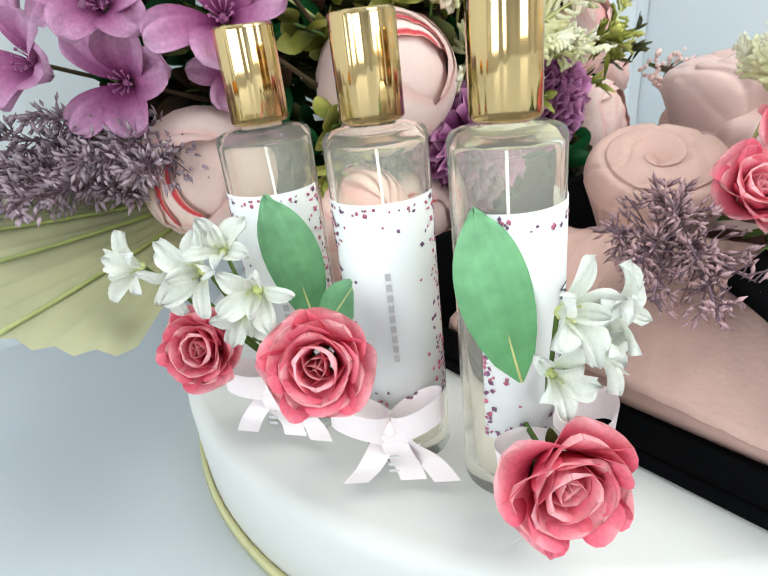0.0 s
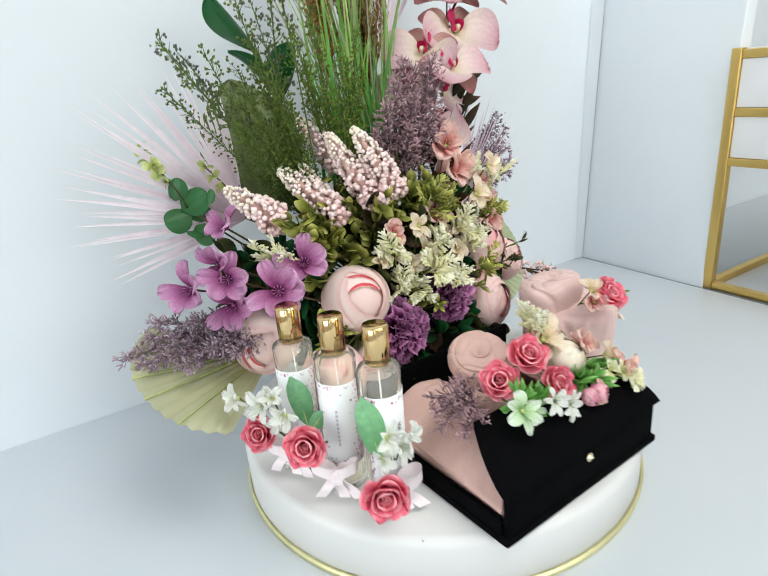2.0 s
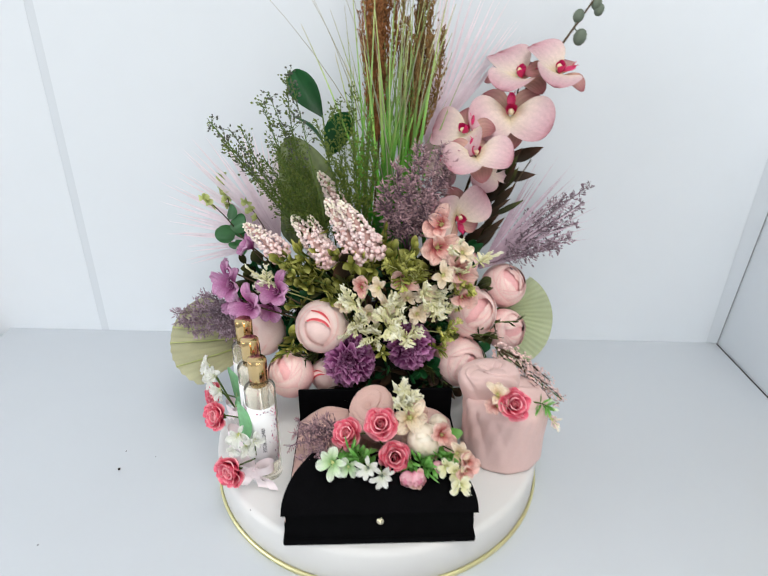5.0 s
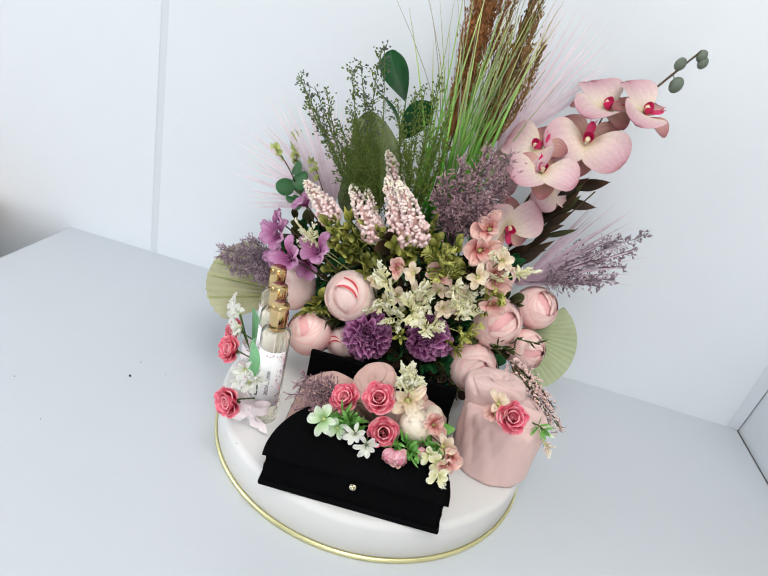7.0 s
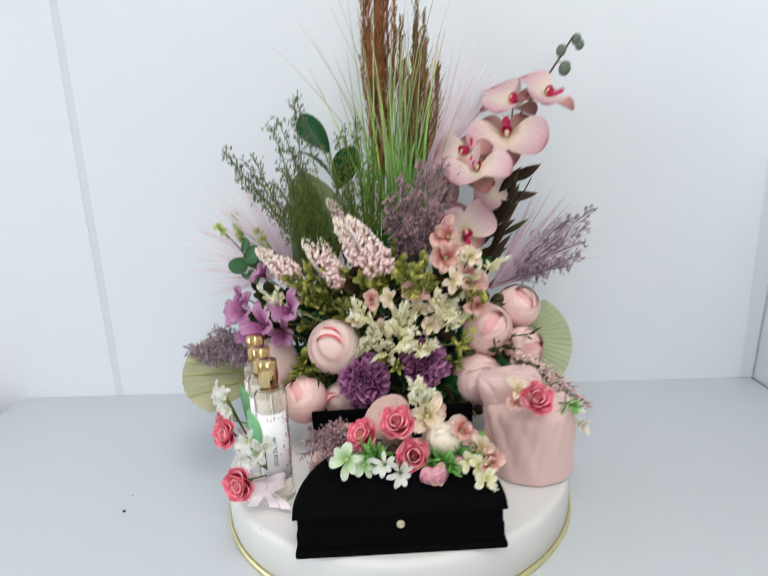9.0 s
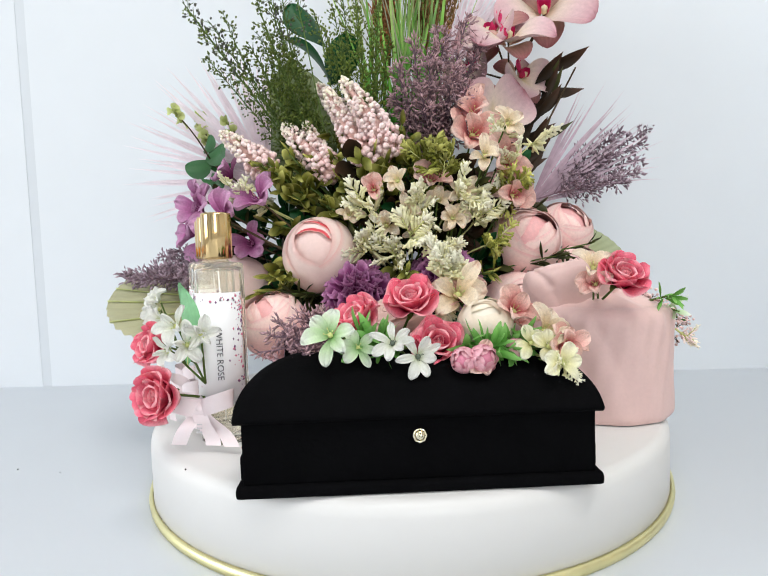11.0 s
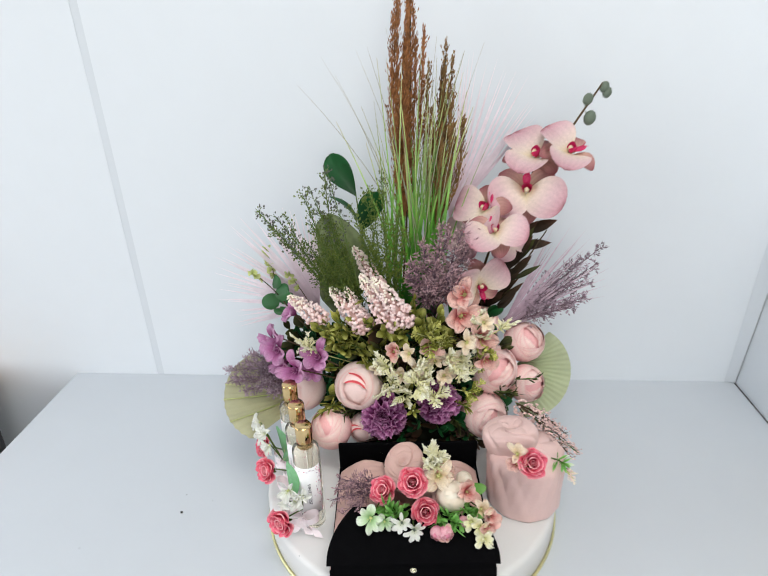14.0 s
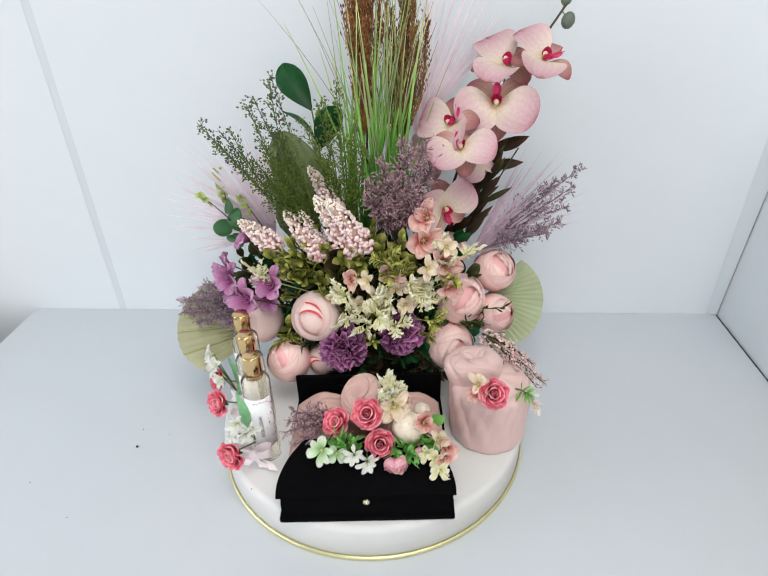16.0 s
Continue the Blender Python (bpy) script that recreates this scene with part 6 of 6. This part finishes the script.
# ---- perfume bottles ----
def bottle(pos, turn, written):
    ob = thing("perfume_bottle", "clear glass perfume bottle with a gold cap and floral white label", "bottle", pose(*pos, 0, 0, turn), "perfume bottles")
    R, H = 0.0148, 0.1090
    g = Geo()
    g.lathe([(0.0, 0.0), (R - 0.0016, 0.0), (R, 0.0016), (R, H - 0.0022), (R - 0.0007, H - 0.0006), (R - 0.0025, H), (0.0068, H + 0.0006), (0.0062, H + 0.002), (0.0, H + 0.002)], 64)
    I = R - 0.0017
    g.lathe([(0.0, H - 0.0030), (I - 0.0020, H - 0.0030), (I - 0.0004, H - 0.0042), (I, H - 0.0060), (I, 0.0085), (I - 0.0020, 0.0062), (0.0, 0.0056)], 64)
    glass = part("glass", g, GLASS, ob, "thick clear glass body")
    glass.visible_shadow = False
    g = Geo()
    r5 = random.Random(int(turn * 10) + 77)
    ph = [r5.uniform(0, 6.28) for _ in range(4)]
    caps = [(0.0, H + 0.0022), (0.0082, H + 0.0022), (0.0089, H + 0.003), (0.0089, H + 0.0288), (0.0083, H + 0.0300), (0.0, H + 0.0296)]

    def shell(u, w):
        r, z = caps[round(u * 5)]
        a = 2 * math.pi * w
        return (r * (1 + 0.009 * math.sin(9 * a + ph[0]) + 0.0045 * math.sin(23 * a + ph[1]) + 0.0015 * math.sin(37 * a + ph[2])) * math.cos(a), r * (1 + 0.009 * math.sin(9 * a + ph[0]) + 0.0045 * math.sin(23 * a + ph[1]) + 0.0015 * math.sin(37 * a + ph[2])) * math.sin(a), z)

    g.grid(shell, 5, 180, wrap=True)
    part("cap", g, GOLD_CAP, ob, "polished gold cap")
    g = Geo()
    g.tube([(0, 0, 0.012), (0.001, 0, 0.05), (0, 0, H - 0.0045)], 0.0005, 0.0005, 6)
    part("dip_tube", g, LABEL, ob, "white dip tube")
    rl = R + 0.00035
    arc, z0, z1 = 74, 0.024, 0.0915

    def sheet(u, w):
        a = radians(-90 + arc * (2 * w - 1))
        return (rl * math.cos(a), rl * math.sin(a), z0 + (z1 - z0) * u)

    g = Geo()
    g.grid(sheet, 2, 36)
    lab = part("label", g, LABEL, ob, "white paper label with a floral border")
    tk = lab.modifiers.new("thickness", "SOLIDIFY")
    tk.thickness = 0.00018
    r2 = random.Random(int(turn * 10) + 400)
    dots = (Geo(), Geo())
    for k in range(240):
        edge = r2.choice((0, 0, 0, 0, 1))
        a = r2.choice((-1, 1)) * (arc - abs(r2.gauss(0, 13))) if edge == 0 else r2.uniform(-arc, arc)
        z = r2.uniform(z0 + 0.001, z1 - 0.001) if edge == 0 else r2.choice((z1 - abs(r2.gauss(0, 0.003)) - 0.001, z0 + abs(r2.gauss(0, 0.003)) + 0.001))
        a = radians(-90 + max(-arc + 2, min(arc - 2, a)))
        n = Vector((math.cos(a), math.sin(a), 0))
        dots[r2.random() < 0.5].add(OCTA[0] * np.array([1, r2.uniform(0.5, 1), 0.05]) * r2.uniform(0.0004, 0.0011), OCTA[1], None, aim(n * (rl + 0.00022) + Vector((0, 0, z)), n, r2.uniform(0, 180)))
    part("print", dots[0], PRINT_PINK, lab, "pink flower print")
    part("print", dots[1], PRINT_MAUVE, lab, "dark mauve flower print")
    if written:
        txt = bpy.data.curves.new("label_text", "FONT")
        txt.body, txt.size, txt.align_x, txt.align_y, txt.extrude = "WHITE ROSE", 0.0052, "CENTER", "CENTER", 0.00005
        tmp = new("label_text", txt)
        me = bpy.data.meshes.new_from_object(tmp.evaluated_get(bpy.context.evaluated_depsgraph_get()))
        bpy.data.objects.remove(tmp)
        me.materials.clear()
        me.materials.append(INK)
        a = radians(-90 + 14)
        w = part("label_text", me, INK, lab, "dark lettering down the label")
        n = Vector((math.cos(a), math.sin(a), 0))
        x, y = Vector((0, 0, -1)), n.cross(Vector((0, 0, -1)))
        m = Matrix(((*x, 0), (*y, 0), (*n, 0), (0, 0, 0, 1))).transposed()
        m.translation = n * (rl + 0.0006) + Vector((0, 0, 0.055))
        w.matrix_basis = m
    else:
        g = Geo()
        for k in range(9):
            g.box((-0.0008, -rl - 0.0004, 0.042 + 0.0034 * k), (0.0008, -rl - 0.00015, 0.0442 + 0.0034 * k))
        part("label_text", g, plain_ink, lab, "pale unreadable lettering down the label", False)
    return ob


plain_ink = plain("faded_ink", (0.55, 0.53, 0.54), 0.7)
for (x, y), turn, written in (((-0.1418, -0.0135), -38, False), ((-0.1262, -0.0520), -38, False), ((-0.1112, -0.0868), -2, True)):
    bottle((x, y, TOP), turn, written)

# ribbons, leaves and white flowers tied to the bottles
def ribbon_bow(pos, d, size, seed):
    r2 = random.Random(seed)
    ob = thing("ribbon_bow", "pale pink printed ribbon bow tied to a bottle", "ribbon", aim(pos, d), "ribbon bows")
    for s, L in ((-1, 1.0), (1, 0.9)):
        g = Geo()
        rise = r2.uniform(0.15, 0.45)
        g.grid(lambda u, w: (s * size * L * 0.55 * (1 - math.cos(2 * math.pi * u)), size * rise * (1 - math.cos(2 * math.pi * u)) * 0.5 + (w - 0.5) * size * 0.55, size * 0.36 * math.sin(2 * math.pi * u) * (0.8 + 0.4 * w) + 0.002), 22, 4)
        part("loop", g, RIBBON, ob)
    for s in (-1, 0.4, 1.2):
        g = Geo()
        g.grid(lambda u, w: (s * size * 0.8 * u + (w - 0.5) * size * 0.5, -size * 1.15 * u, 0.003 + size * 0.18 * math.sin(5 * u + s)), 12, 3)
        part("tail", g, RIBBON, ob)
    g = Geo()
    for k in range(5):
        g.box((-0.0016, -size * 0.25 - 0.0022 * k, 0.0052), (0.0016, -size * 0.25 - 0.0022 * k + 0.0008, 0.0054))
    part("print", g, plain_ink, ob, "unreadable small grey print", False)
    g = Geo()
    g.blob((0, 0, 0.003), size * 0.2, ICO2)
    part("knot", g, RIBBON, ob)


for pos, d, s, sd in (((-0.158, -0.020, 0.0700), (-0.75, -0.6, 0.2), 0.0170, 1), ((-0.142, -0.066, 0.0690), (-0.6, -0.75, 0.2), 0.0165, 2), ((-0.117, -0.1085, 0.0720), (-0.1, -0.95, 0.1), 0.0190, 3)):
    ribbon_bow(pos, d, s, sd)

STAR = star_flower("white_star_flower", "white artificial star blossom tied to a bottle", WHITE_PETAL, 6, 1.0, 0.22, 38, 88, centre=BUD_LIME, stamens=3, cup=0.7, p=1.5, q=0.55, wild=3.4)
STARS = [((-0.174, -0.028, 0.122), (-0.7, -0.6, 0.3), 0.0150), ((-0.186, -0.006, 0.121), (-0.8, -0.3, 0.4), 0.0130), ((-0.165, -0.042, 0.117), (-0.6, -0.75, 0.2), 0.0130), ((-0.167, -0.034, 0.108), (-0.6, -0.7, 0.0), 0.0110),
         ((-0.127, -0.1150, 0.120), (-0.1, -0.9, 0.4), 0.0135), ((-0.121, -0.1170, 0.110), (0.3, -0.9, 0.2), 0.0130), ((-0.131, -0.1160, 0.107), (-0.4, -0.9, 0.1), 0.0110), ((-0.179, -0.018, 0.118), (-0.8, -0.5, 0.1), 0.0120), ((-0.170, -0.036, 0.128), (-0.5, -0.6, 0.6), 0.0115), ((-0.113, -0.1170, 0.116), (0.4, -0.8, 0.1), 0.0120)]
for i, (pos, d, r) in enumerate(STARS):
    ob = first(STAR, pos, d, r) if i == 0 else clone(STAR, pos, d, r, 33 * i)
    tagged(ob, "", "flower", "white star blossoms")
for ob, (pos, d, r) in zip([o for o in scene.objects if o.parent is None and o.name.startswith("white_star_flower")], STARS):
    add_stem(ob, (-0.158, -0.026, 0.080) if pos[1] > -0.08 else (-0.1165, -0.1045, 0.085), r=0.0007, sag=0.0)
for (x, y, z), d, L, W_ in (((-0.149, -0.041, 0.099), (-0.16, 0.08, 1.0), 0.044, 0.0088), ((-0.1265, -0.1045, 0.096), (-0.10, 0.22, 1.0), 0.048, 0.0095), ((-0.150, -0.048, 0.099), (0.35, -0.25, 0.55), 0.020, 0.0060)):
    lf = thing("green_leaf", "bright green cloth leaf against a bottle", "leaf", pose(x, y, z), "bottle leaves")
    single_leaf(lf, (0, 0, 0), d, (-0.55, -0.8, 0.1), L, W_, BRIGHT, p=1.0, q=0.6, bow=16, name="blade", jag=0.07)
    midrib(lf, (0, 0, 0), d, (-0.55, -0.8, 0.1), L, 16, BUD_LIME)

# crumbs on the table and on the board
rr = random.Random(77)
for x, y, z, r in ((-0.2956, -0.0415, 0.0, 0.0021), (-0.300, -0.012, 0.0, 0.0008), (-0.262, -0.02, 0.0, 0.0006), (-0.33, -0.145, 0.0, 0.0008), (-0.40, -0.10, 0.0, 0.0007), (-0.118, -0.137, 0.0460, 0.0008), (0.30, -0.22, 0.0, 0.0006)):
    g = Geo()
    g.add(ICO1[0] * np.array([1.0, 0.7, 0.55]) * r + np.random.default_rng(int(1000 * abs(x))).normal(0, 0.12, ICO1[0].shape) * r, ICO1[1], None, pose(x, y, z + 0.5 * r, 0, 0, rr.uniform(0, 180)))
    solid("crumb", g, CRUMB, "tiny dark crumb of plant debris", "crumb", group="crumbs")
